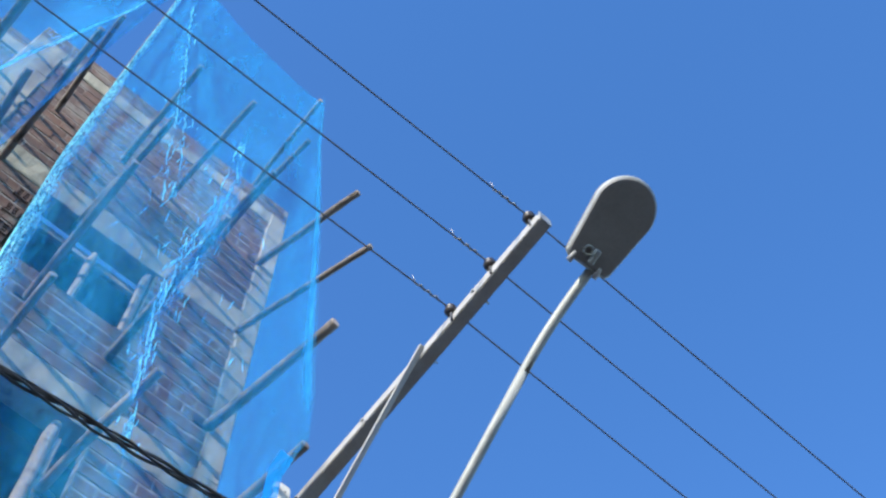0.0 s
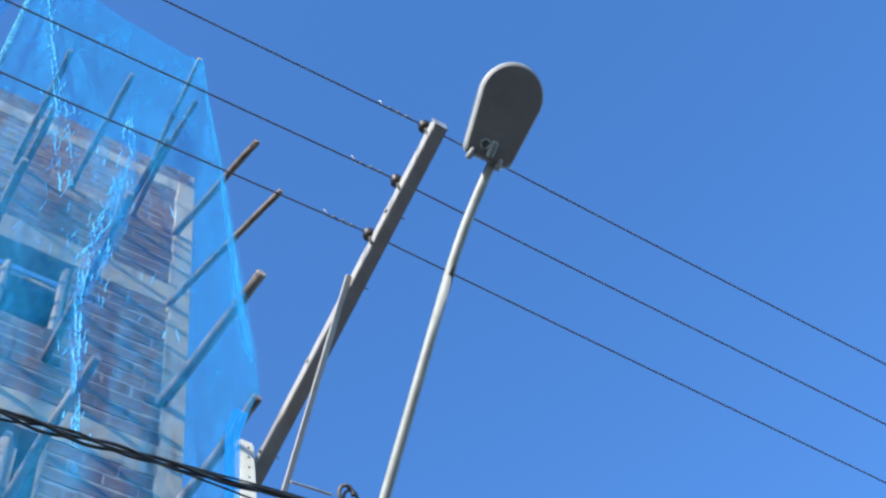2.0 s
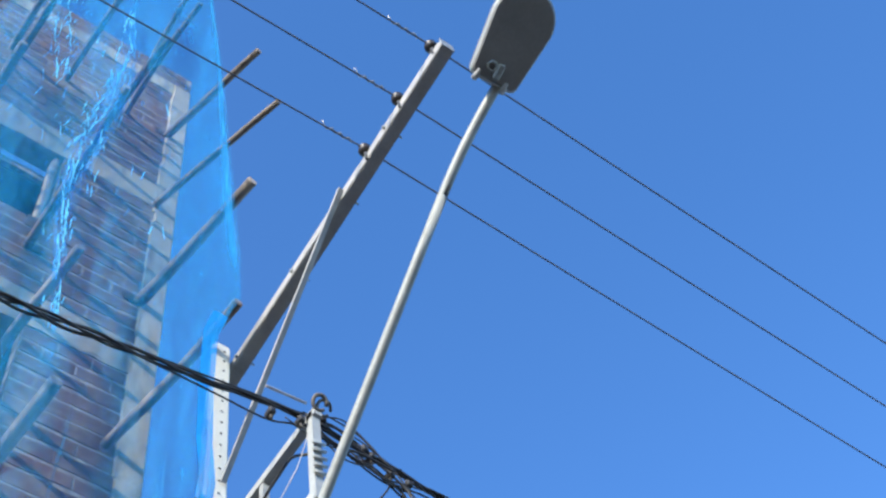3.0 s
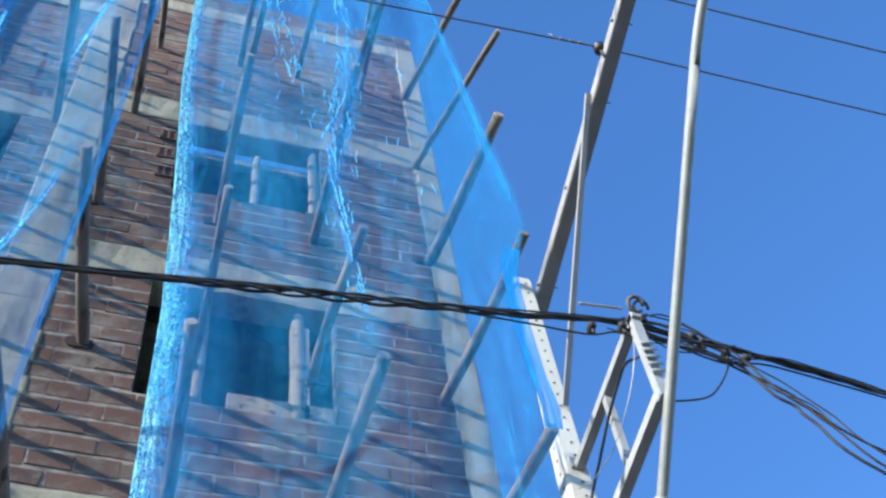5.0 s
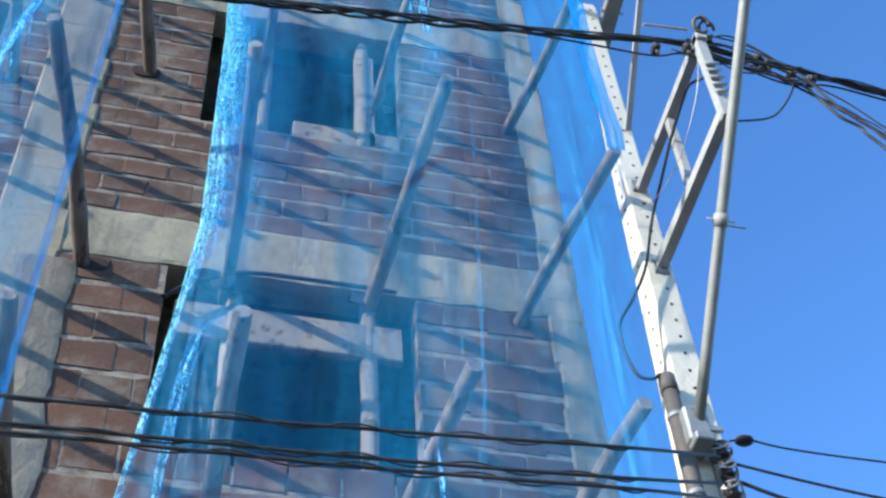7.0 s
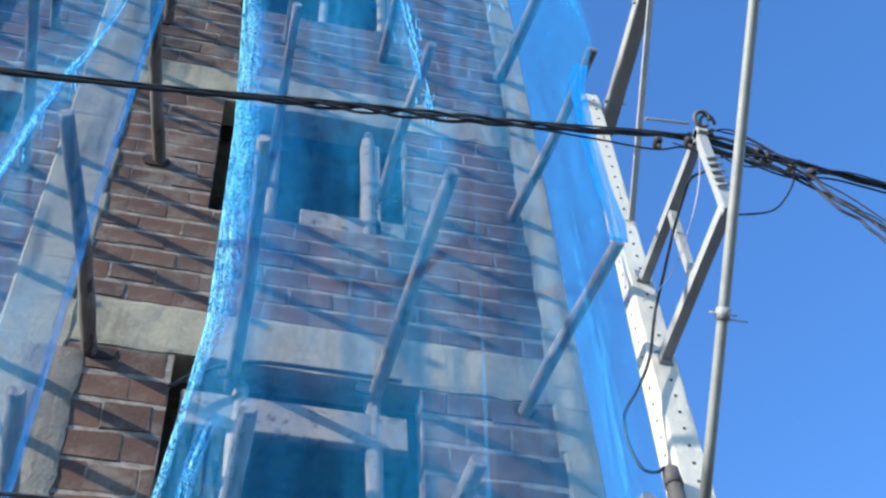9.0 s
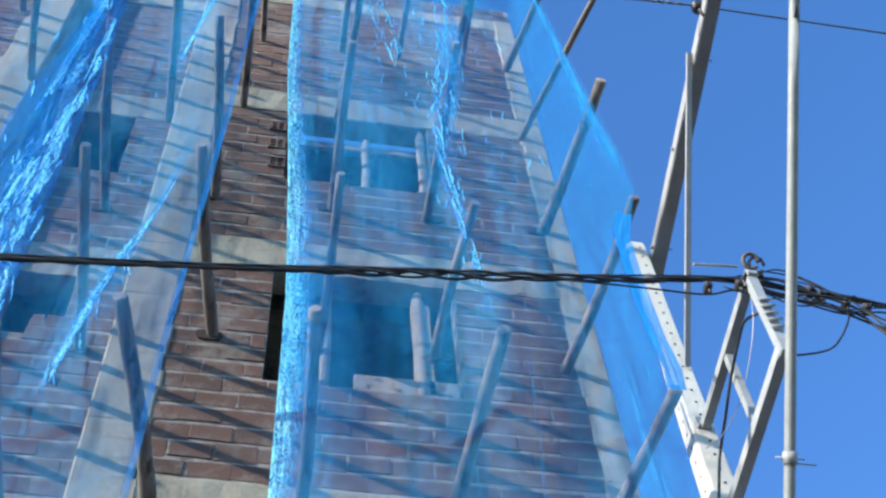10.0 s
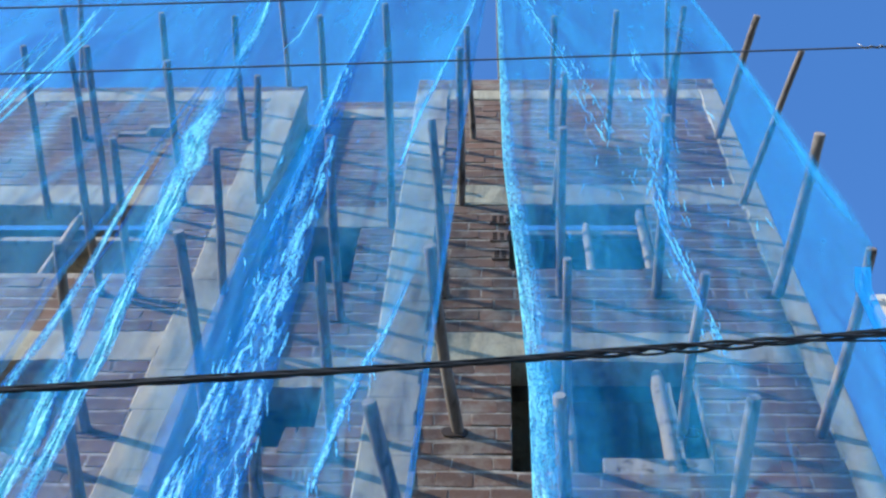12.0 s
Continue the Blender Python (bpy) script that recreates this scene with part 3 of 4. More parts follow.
def crinkle_glints(ob, runs, seed):
    """Sun glints painted as narrow pale ribbons: jagged broken lines along a run, rows of (x, z, half spread), with
    short side lines.
    """
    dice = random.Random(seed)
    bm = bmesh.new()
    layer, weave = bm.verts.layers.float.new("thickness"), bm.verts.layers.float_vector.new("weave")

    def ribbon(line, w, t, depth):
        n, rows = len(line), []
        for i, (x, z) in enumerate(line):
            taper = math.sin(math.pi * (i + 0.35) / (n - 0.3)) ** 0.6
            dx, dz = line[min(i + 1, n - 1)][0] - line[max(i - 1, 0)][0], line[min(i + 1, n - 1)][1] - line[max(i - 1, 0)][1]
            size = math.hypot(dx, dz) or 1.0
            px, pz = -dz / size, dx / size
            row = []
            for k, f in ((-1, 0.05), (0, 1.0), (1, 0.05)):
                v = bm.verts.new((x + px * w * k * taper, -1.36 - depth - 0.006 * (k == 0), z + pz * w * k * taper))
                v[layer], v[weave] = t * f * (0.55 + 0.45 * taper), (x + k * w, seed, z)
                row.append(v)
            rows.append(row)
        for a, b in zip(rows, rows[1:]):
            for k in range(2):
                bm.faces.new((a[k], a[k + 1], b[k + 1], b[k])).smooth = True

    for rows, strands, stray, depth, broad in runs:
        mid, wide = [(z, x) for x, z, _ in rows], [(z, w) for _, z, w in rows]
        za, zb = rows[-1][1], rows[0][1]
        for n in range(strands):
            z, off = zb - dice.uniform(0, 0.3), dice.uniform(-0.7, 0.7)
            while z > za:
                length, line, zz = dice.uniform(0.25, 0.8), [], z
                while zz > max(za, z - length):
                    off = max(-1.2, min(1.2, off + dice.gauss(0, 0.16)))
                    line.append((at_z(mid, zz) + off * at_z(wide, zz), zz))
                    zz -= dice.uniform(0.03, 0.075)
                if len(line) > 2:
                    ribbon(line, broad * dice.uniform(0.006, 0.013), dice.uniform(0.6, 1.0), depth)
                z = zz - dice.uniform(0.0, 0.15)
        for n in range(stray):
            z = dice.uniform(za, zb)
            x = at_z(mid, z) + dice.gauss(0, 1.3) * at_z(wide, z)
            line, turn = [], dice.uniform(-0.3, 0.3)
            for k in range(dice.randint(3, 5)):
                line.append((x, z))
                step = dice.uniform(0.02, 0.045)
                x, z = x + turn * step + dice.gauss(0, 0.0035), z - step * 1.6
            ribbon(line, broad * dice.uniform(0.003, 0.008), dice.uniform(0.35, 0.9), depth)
    tagged(part("creases", bm, NET_BAND, ob), "jagged sun glints painted along the blue net's folds", kind="stuff")


A_LEFT = [(16, -0.09), (15.8, -0.08), (13.86, -0.03), (9.78, 0.02), (8.18, 0.095), (7.0, 0.136), (5.6, 0.137), (5.0, 0.083), (4.4, 0.01), (3.4, -0.1)]
A_RIGHT = [(16, 1.66), (15.2, 1.68), (14.0, 1.72), (12.0, 1.90), (10.2, 2.02), (9.17, 2.1), (8.66, 2.12), (8.42, 2.05), (8.05, 1.965), (7.5, 1.955), (7.05, 1.965), (6.77, 1.99), (6.5, 1.967), (5.88, 1.91), (5.3, 1.887), (4.8, 1.88), (3.4, 1.86)]
B_RIGHT = [(16, -0.06), (15.3, -0.07), (13.9, -0.135), (13.2, -0.16), (11.5, -0.22), (10.2, -0.265), (9.1, -0.285), (7.6, -0.335), (6.2, -0.37), (4.6, -0.39), (3.4, -0.4)]
B_LEFT = [(16, -2.22), (14.9, -2.22), (11.4, -2.26), (8.7, -2.27), (7.65, -2.34), (7.1, -2.39), (3.4, -2.5)]
C_RIGHT = [(16, -2.235), (14.9, -2.235), (11.4, -2.27), (10.45, -2.32), (9.44, -2.35), (8.31, -2.44), (7.3, -2.45), (3.4, -2.6)]
C_LEFT = [(16, -5.2), (3.4, -5.6)]
T_RIGHT = [(-0.1, 15.82), (0.3, 15.5), (0.83, 15.2), (1.3, 15.04), (1.7, 14.95)]
T_MID = [(-2.3, 14.95), (-1.68, 14.96), (-1.1, 15.05), (-0.6, 15.3), (-0.1, 15.8)]
T_LEFT = [(-5.3, 14.7), (-4.26, 14.97), (-3.3, 14.28), (-2.7, 14.5), (-2.2, 14.95)]


def hem(edge, side, half, z0, z1):
    """The doubled hem along a sheet's edge."""
    return "hem", [(at_z(edge, z) + (-2 * half if side > 0 else 0.0), z, half) for z in (z1, *(q for q, _ in sorted(edge, reverse=True) if z0 < q < z1), z0)], 0.0


def roll(edge, half, z0, z1):
    """The rolled, nearly closed edge of a sheet."""
    return "roll", [(at_z(edge, z) - 2 * half, z, half) for z in (z1, *(q for q, _ in sorted(edge, reverse=True) if z0 < q < z1), z0)], 0.012


RIM = [(14.7, 0.028), (12.1, 0.034), (10.2, 0.052), (9.3, 0.062), (7.2, 0.075), (6.3, 0.075), (5.6, 0.055), (5.25, 0.018), (3.5, 0.012)]
right_net = net_sheet(A_LEFT, A_RIGHT, T_RIGHT, 3.4, [
    ("rim", [(at_z(A_LEFT, z) - 0.006, z, at_z(RIM, z)) for z in (15.75, 14.7, 13.86, 12.1, 10.9, 9.78, 9.0, 8.18, 7.6, 7.0, 6.3, 5.6, 5.2, 4.7, 4.4, 3.5)], 0.03),
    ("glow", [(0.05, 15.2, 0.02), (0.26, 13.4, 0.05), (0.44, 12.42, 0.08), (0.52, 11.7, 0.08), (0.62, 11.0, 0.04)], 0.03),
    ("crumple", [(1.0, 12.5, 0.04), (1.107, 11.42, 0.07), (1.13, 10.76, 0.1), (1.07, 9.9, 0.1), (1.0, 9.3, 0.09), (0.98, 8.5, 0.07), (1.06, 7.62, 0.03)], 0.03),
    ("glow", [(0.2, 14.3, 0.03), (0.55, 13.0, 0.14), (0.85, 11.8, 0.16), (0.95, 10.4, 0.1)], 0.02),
    ("flare", [(0.3, 5.2, 0.06), (0.19, 5.04, 0.05), (0.153, 4.86, 0.035), (0.126, 4.6, 0.03), (0.11, 4.35, 0.022), (0.09, 3.6, 0.02)], 0.05),
    ("flare", [(0.98, 4.75, 0.01), (1.0, 4.4, 0.022), (1.02, 3.6, 0.03)], 0.04),
    ("glow", [(1.27, 7.0, 0.005), (1.25, 6.47, 0.011), (1.21, 5.58, 0.012), (1.18, 4.96, 0.012), (1.15, 4.5, 0.01)], 0.01),
    ("soft", [(at_z(A_RIGHT, z) - w * 1.02, z, w) for z, w in ((15.0, 0.02), (13.5, 0.03), (12.0, 0.042), (10.8, 0.055), (9.8, 0.07), (9.1, 0.072), (8.7, 0.05))], 0.02),
    ("veil", [(2.1, 8.7, 0.012), (2.055, 8.6, 0.02), (2.02, 8.42, 0.02), (2.0, 8.15, 0.012)], 0.03),
    roll(A_RIGHT, 0.045, 6.6, 8.3),
    ("veil", [(0.2, 8.3, 0.06), (0.26, 7.4, 0.14), (0.32, 6.8, 0.2), (0.32, 6.1, 0.18), (0.25, 5.4, 0.1)], 0.01),
    ("veil", [(0.5, 10.6, 0.1), (0.55, 9.6, 0.2), (0.6, 8.6, 0.2), (0.62, 7.6, 0.12)], 0.01),
    ("veil", [(1.72, 7.0, 0.03), (1.72, 6.0, 0.08), (1.7, 4.8, 0.08), (1.68, 4.0, 0.05)], 0.01),
], 1, "translucent blue safety net hung over wooden poles")
crinkle_glints(right_net, [
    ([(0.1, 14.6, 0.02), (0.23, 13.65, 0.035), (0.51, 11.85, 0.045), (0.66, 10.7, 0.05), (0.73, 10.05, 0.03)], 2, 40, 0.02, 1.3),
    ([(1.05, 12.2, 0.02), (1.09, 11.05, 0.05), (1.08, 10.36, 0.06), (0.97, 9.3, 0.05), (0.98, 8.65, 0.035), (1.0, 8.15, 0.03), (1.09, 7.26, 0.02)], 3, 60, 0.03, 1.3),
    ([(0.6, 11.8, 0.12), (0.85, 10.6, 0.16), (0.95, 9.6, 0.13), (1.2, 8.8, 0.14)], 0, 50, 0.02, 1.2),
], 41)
middle_net = net_sheet(B_LEFT, B_RIGHT, T_MID, 3.4, [
    ("streak", [(-0.13, 15.2, 0.008), (-0.259, 13.26, 0.011), (-0.46, 11.58, 0.017), (-0.568, 10.73, 0.018), (-0.66, 9.6, 0.01)], 0.03),
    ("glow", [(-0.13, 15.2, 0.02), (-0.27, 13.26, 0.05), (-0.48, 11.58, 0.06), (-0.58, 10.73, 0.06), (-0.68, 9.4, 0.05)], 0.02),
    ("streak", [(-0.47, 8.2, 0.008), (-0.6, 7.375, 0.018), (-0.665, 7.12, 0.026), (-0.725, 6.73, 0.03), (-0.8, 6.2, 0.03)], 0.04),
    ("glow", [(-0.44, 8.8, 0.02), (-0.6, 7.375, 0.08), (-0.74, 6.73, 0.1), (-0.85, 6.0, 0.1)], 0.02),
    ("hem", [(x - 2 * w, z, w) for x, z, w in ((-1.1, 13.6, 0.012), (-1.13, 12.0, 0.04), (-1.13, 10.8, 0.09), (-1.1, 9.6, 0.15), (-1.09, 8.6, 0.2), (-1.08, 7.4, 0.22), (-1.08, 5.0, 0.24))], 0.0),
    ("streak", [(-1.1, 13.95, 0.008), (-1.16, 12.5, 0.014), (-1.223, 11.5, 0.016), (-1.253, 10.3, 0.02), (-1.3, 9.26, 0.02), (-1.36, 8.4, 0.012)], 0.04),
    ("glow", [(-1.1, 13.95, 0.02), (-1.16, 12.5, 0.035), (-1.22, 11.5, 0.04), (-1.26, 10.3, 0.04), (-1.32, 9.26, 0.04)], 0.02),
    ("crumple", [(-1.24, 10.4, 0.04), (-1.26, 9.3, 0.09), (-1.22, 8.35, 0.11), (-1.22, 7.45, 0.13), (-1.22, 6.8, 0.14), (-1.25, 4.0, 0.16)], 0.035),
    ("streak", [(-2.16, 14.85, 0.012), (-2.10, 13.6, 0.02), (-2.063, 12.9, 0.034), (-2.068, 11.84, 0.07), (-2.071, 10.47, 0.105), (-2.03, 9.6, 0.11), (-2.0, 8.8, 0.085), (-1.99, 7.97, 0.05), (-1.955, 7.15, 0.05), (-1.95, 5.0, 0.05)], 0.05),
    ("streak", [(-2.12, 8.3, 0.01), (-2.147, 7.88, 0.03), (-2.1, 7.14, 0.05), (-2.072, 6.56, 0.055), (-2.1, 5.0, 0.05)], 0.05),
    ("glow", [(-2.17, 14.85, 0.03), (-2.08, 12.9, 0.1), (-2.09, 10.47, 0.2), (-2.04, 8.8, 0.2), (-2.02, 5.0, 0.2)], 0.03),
    ("streak", [(-1.655, 14.0, 0.004), (-1.665, 13.4, 0.009), (-1.69, 12.6, 0.009), (-1.8, 12.0, 0.006)], 0.03),
    ("streak", [(-2.31, 9.8, 0.01), (-2.3, 8.9, 0.026), (-2.29, 7.8, 0.03), (-2.33, 7.16, 0.03), (-2.4, 5.0, 0.03)], 0.02),
    hem(B_LEFT, -1, 0.012, 5.0, 14.8),
    hem(B_RIGHT, 1, 0.014, 3.5, 15.3),
], 2, "translucent blue safety net with bright hanging folds")
crinkle_glints(middle_net, [
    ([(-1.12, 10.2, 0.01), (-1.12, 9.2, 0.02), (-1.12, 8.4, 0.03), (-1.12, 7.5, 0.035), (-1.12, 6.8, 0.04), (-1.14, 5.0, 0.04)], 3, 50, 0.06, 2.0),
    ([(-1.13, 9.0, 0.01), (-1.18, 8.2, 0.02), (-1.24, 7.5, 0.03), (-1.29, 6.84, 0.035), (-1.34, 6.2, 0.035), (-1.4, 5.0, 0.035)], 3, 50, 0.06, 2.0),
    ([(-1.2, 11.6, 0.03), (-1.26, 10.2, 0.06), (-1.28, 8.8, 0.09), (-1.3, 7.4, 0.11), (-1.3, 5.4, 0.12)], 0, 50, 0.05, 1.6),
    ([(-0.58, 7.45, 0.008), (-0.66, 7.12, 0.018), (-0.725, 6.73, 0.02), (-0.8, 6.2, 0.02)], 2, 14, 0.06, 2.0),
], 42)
net_sheet(C_LEFT, C_RIGHT, T_LEFT, 3.4, [
    ("streak", [(-3.66, 13.7, 0.010), (-3.604, 12.9, 0.022), (-3.572, 12.14, 0.027), (-3.63, 11.36, 0.032), (-3.657, 10.76, 0.032), (-3.7, 9.6, 0.032)], 0.03),
    ("streak", [(-3.55, 13.2, 0.008), (-3.5, 12.6, 0.016), (-3.53, 11.9, 0.022), (-3.6, 11.2, 0.022)], 0.03),
    ("glow", [(-3.05, 13.6, 0.015), (-3.22, 12.59, 0.05), (-3.27, 11.86, 0.06), (-3.35, 10.9, 0.05)], 0.02),
    ("streak", [(-3.78, 12.95, 0.006), (-3.77, 12.4, 0.018), (-3.88, 11.9, 0.018), (-3.95, 11.3, 0.016)], 0.03),
    ("streak", [(-3.8, 12.4, 0.006), (-3.72, 11.9, 0.018), (-3.78, 11.4, 0.018), (-3.85, 10.9, 0.016)], 0.03),
    ("line", [(-3.61, 13.6, 0.006), (-3.56, 12.08, 0.013), (-3.6, 11.36, 0.016), (-3.62, 10.4, 0.02)], 0.04),
    ("line", [(-3.43, 13.4, 0.005), (-3.44, 12.65, 0.01), (-3.49, 11.71, 0.014), (-3.56, 10.3, 0.02)], 0.04),
    ("line", [(-3.74, 12.75, 0.006), (-3.71, 11.7, 0.014), (-3.68, 10.6, 0.014)], 0.04),
    ("line", [(-3.85, 12.9, 0.004), (-3.82, 12.0, 0.01), (-3.8, 11.2, 0.01)], 0.04),
    ("glow", [(-3.7, 13.0, 0.05), (-3.7, 12.0, 0.25), (-3.75, 10.6, 0.25)], 0.01),
    ("glow", [(-2.6, 11.8, 0.03), (-2.745, 10.5, 0.09), (-2.83, 9.78, 0.1), (-3.0, 9.0, 0.09)], 0.02),
    hem(C_RIGHT, 1, 0.012, 5.0, 14.8),
], 3, "translucent blue safety net at the far end of the facade")


# ---- wooden props and bars in the openings ----
def prop(x, y, z0, z1, r, split=False):
    ob = thing("shoring_prop", (x, y, z0), "pale peeled wooden prop standing in a window opening", "prop", "shoring props")
    bm = bmesh.new()
    tube(bm, [(x + 0.003 * math.sin(5 * k), y, z0 + (z1 - z0) * k / 8) for k in range(9)], [r * (1 + 0.08 * math.sin(3.1 * k)) for k in range(8)] + [r * 0.75], 9)
    part("shaft", bm, PLANK_WOOD, ob)
    if split:
        bm = bmesh.new()
        box(bm, x + r * 0.7, x + r * 1.5, y - 0.03, y + 0.02, z0 + 0.05, z1 - 0.15, 0.004)
        part("splice_board", bm, PLANK_WOOD, ob)


def bar(name, x0, x1, y, z0, z1, label):
    bm = bmesh.new()
    box(bm, x0, x1, y, y + 0.05, z0, z1, 0.006)
    solid(name, bm, PLANK_WOOD, label, "board")


prop(0.71, 0.07, 10.92, 11.9, 0.035)
prop(1.17, 0.05, 10.92, 12.14, 0.04)
prop(1.05, 0.06, 8.28, 9.5, 0.05, True)
prop(0.44, 0.06, 8.28, 9.5, 0.035)
prop(0.375, 0.07, 5.66, 6.86, 0.05)
prop(1.07, 0.07, 5.66, 6.89, 0.045)
prop(-3.6, 0.07, 10.87, 12.1, 0.04)
bar("window_board", 0.08, 1.21, 0.1, 11.79, 11.86, "pale wooden board nailed across a window opening")
bar("window_board", -4.3, -2.86, 0.1, 11.66, 11.74, "pale wooden board nailed across a window opening")
bar("sill_board", 0.62, 1.28, 0.03, 8.3, 8.48, "pale board leaning on a window sill")
bar("lintel_board", 0.08, 1.24, 0.03, 6.5, 6.74, "pale formwork board below the window head")

# ---- utility post ----
PX, PF = 2.225, -0.95
post = thing("utility_post", (PX, PF + 0.1, 0), "pale tapered concrete utility post with rows of bolt holes", "utility post")


def post_half(z):
    return 0.056 + (8.75 - z) * 0.006


def post_back(z):
    return PF + 0.05 + (8.85 - z) * 0.03


bm = bmesh.new()
ringz = [0.0, 3.0, 5.0, 6.0, 7.0, 8.0, 8.73, 8.75]
rings = []
for z in ringz:
    h, b = post_half(z) - (0.008 if z > 8.74 else 0), post_back(z)
    c = 0.012
    rings.append([bm.verts.new((PX + x, y, z)) for x, y in ((-h + c, PF), (h - c, PF), (h, PF + c), (h, b), (-h, b), (-h, PF + c))])
for a, b in zip(rings, rings[1:]):
    for k in range(6):
        bm.faces.new((a[k], a[(k + 1) % 6], b[(k + 1) % 6], b[k]))
bm.faces.new(rings[0]), bm.faces.new(rings[-1])
shaft = part("shaft", bm, POST_CONCRETE, post)
# dark plugs just proud of the post stand for the holes' inner shade
hole_bm = bmesh.new()
tube(hole_bm, [(0, -0.002, 0), (0, 0.012, 0)], 0.0085, 8)
hole_mesh = mesh_of(hole_bm, "bolt_hole", DARK)
z = 8.68
while z > 4.0:
    o = new("bolt_hole", hole_mesh)
    o.matrix_basis = Matrix.Translation((PX + 0.01, PF, z))
    under(o, shaft)
    o = new("bolt_hole", hole_mesh)
    o.matrix_basis = Matrix.Translation((PX - post_half(z), (PF + post_back(z)) / 2, z)) @ Matrix.Rotation(radians(-90), 4, "Z")
    under(o, shaft)
    z -= 0.105
for z in (6.93, 6.31):
    bm = bmesh.new()
    box(bm, PX - 0.032, PX + 0.042, PF - 0.008, PF + 0.01, z - 0.05, z + 0.045, 0.003)
    tube(bm, [(PX - 0.022, PF - 0.02, z - 0.035), (PX - 0.022, PF, z - 0.035)], 0.009, 6)
    part("foot_plate", bm, STEEL, post, "galvanised foot plate of the bracket")

# ---- cross arm with line insulators ----
arm = thing("cross_arm", (2.33, -0.9, 8.6), "grey steel cross arm carrying three overhead lines", "cross arm")
ARM_A, ARM_B = Vector((2.35, -0.78, 8.62)), Vector((2.318, -3.17, 8.93))
bm = bmesh.new()
beam(bm, ARM_A, ARM_B, 0.085, 0.096)
bmesh.ops.bevel(bm, geom=list(bm.edges), offset=0.006, segments=2, affect="EDGES")
part("bar", bm, ARM_STEEL, arm)
bm = bmesh.new()
beam(bm, ARM_B - Vector((0, 0.004, 0)), ARM_B - Vector((0, 0.012, 0)), 0.088, 0.1)
part("end_plate", bm, STEEL, arm, "pale end plate")
bm = bmesh.new()
beam(bm, (2.27, -2.16, 8.815), (2.25, -0.965, 7.4), 0.03, 0.022)
part("brace", bm, ARM_STEEL, arm)
for y in (-2.14, -1.6, -2.6, -0.98):
    bm = bmesh.new()
    on = ARM_A.lerp(ARM_B, (y + 0.78) / -2.39)
    tube(bm, [on - Vector((0.06, 0, 0)), on + Vector((0.075, 0, 0))], 0.006, 6)
    tube(bm, [on - Vector((0.056, 0, 0)), on - Vector((0.042, 0, 0))], 0.012, 6)
    part("bolt", bm, STEEL, arm)

LINES = [(-2.41, 8.925), (-2.755, 8.99), (-3.1, 9.06)]
for y, zl in LINES:
    ins = thing("line_insulator", (2.31, y, zl - 0.08), "small brown porcelain spool insulator bolted to the arm", "insulator", "line insulators")
    bm = bmesh.new()
    prof = [(0.0, 0.014), (0.01, 0.032), (0.026, 0.036), (0.034, 0.022), (0.046, 0.021), (0.054, 0.033), (0.07, 0.029), (0.08, 0.012)]
    tube(bm, [(2.278, y, zl - 0.06 + h) for h, _ in prof], [1.12 * r for _, r in prof], 12)
    part("spool", bm, GLAZE, ins)
    bm = bmesh.new()
    tube(bm, [(2.278, y, zl - 0.15), (2.278, y, zl + 0.035)], 0.009, 6)
    part("pin", bm, WIRE, ins)


def sagging(y, z, slope_l, slope_r, xl=-26.0, xr=26.0, x0=2.27, curve=0.0016, skew=0.0):
    pts = []
    for k in range(41):
        x = xl + (xr - xl) * k / 40
        d = abs(x - x0)
        s = slope_l if x < x0 else slope_r
        pts.append((x, y + skew * (x - x0), z - s * d + curve * d * d))
    pts.append((x0, y, z))
    return sorted(pts)


for y, zl in LINES:
    wire = thing("power_line", (2.2, y, zl), "thin dark overhead conductor with a wrapped tie at the arm", "power line", "overhead lines")
    bm = bmesh.new()
    pts = sagging(y, zl, 0.09, 0.035, skew=0.0)
    tube(bm, pts, 0.0052, 6)
    part("conductor", bm, WIRE, wire)
    for sgn, length in ((-1, 0.2), (1, 0.13)):
        bm = bmesh.new()
        n = int(length / 0.012)
        run = []
        for k in range(n):
            x = 2.225 + sgn * (0.035 + k * 0.012)
            zc = zl - (0.09 if sgn < 0 else 0.035) * abs(x - 2.2)
            run.append((x, y + 0.008 * math.cos(k * 1.3), zc + 0.008 * math.sin(k * 1.3)))
        tube(bm, run, 0.0055, 5)
        tail = Vector(run[-1])
        tube(bm, [tail, tail + Vector((sgn * 0.02, -0.012, 0.022)), tail + Vector((sgn * 0.03, -0.01, 0.045))], 0.003, 5)
        part("tie_wrap", bm, ROD, wire, "bare twisted tie wire")

# ---- street lamp ----
lamp = thing("street_lamp", (2.14, -1.05, 5.2), "grey street lamp on a long galvanised bracket pipe", "street lamp")
FOOT, BEND, NECK, TIP = Vector((2.154, -1.05, 5.235)), Vector((2.152, -3.2, 7.295)), Vector((2.19, -3.47, 7.49)), Vector((2.09, -3.88, 7.63))
bm = bmesh.new()
pts = [FOOT.lerp(BEND, k / 10) for k in range(10)]
for k in range(9):
    u = k / 8
    a, b, c = FOOT.lerp(BEND, 0.9), BEND, NECK
    pts.append(a * (1 - u) ** 2 + b * 2 * u * (1 - u) + c * u * u)
tube(bm, pts, 0.024, 12)
pipe = part("pipe", bm, PIPE_STEEL, lamp)
bm = bmesh.new()
c = FOOT.lerp(BEND, 0.27)
d = (BEND - FOOT).normalized()
tube(bm, [c - d * 0.025, c + d * 0.025], 0.031, 12)
tube(bm, [c - Vector((0.06, 0, 0)), c + Vector((0.06, 0, 0))], 0.004, 6)
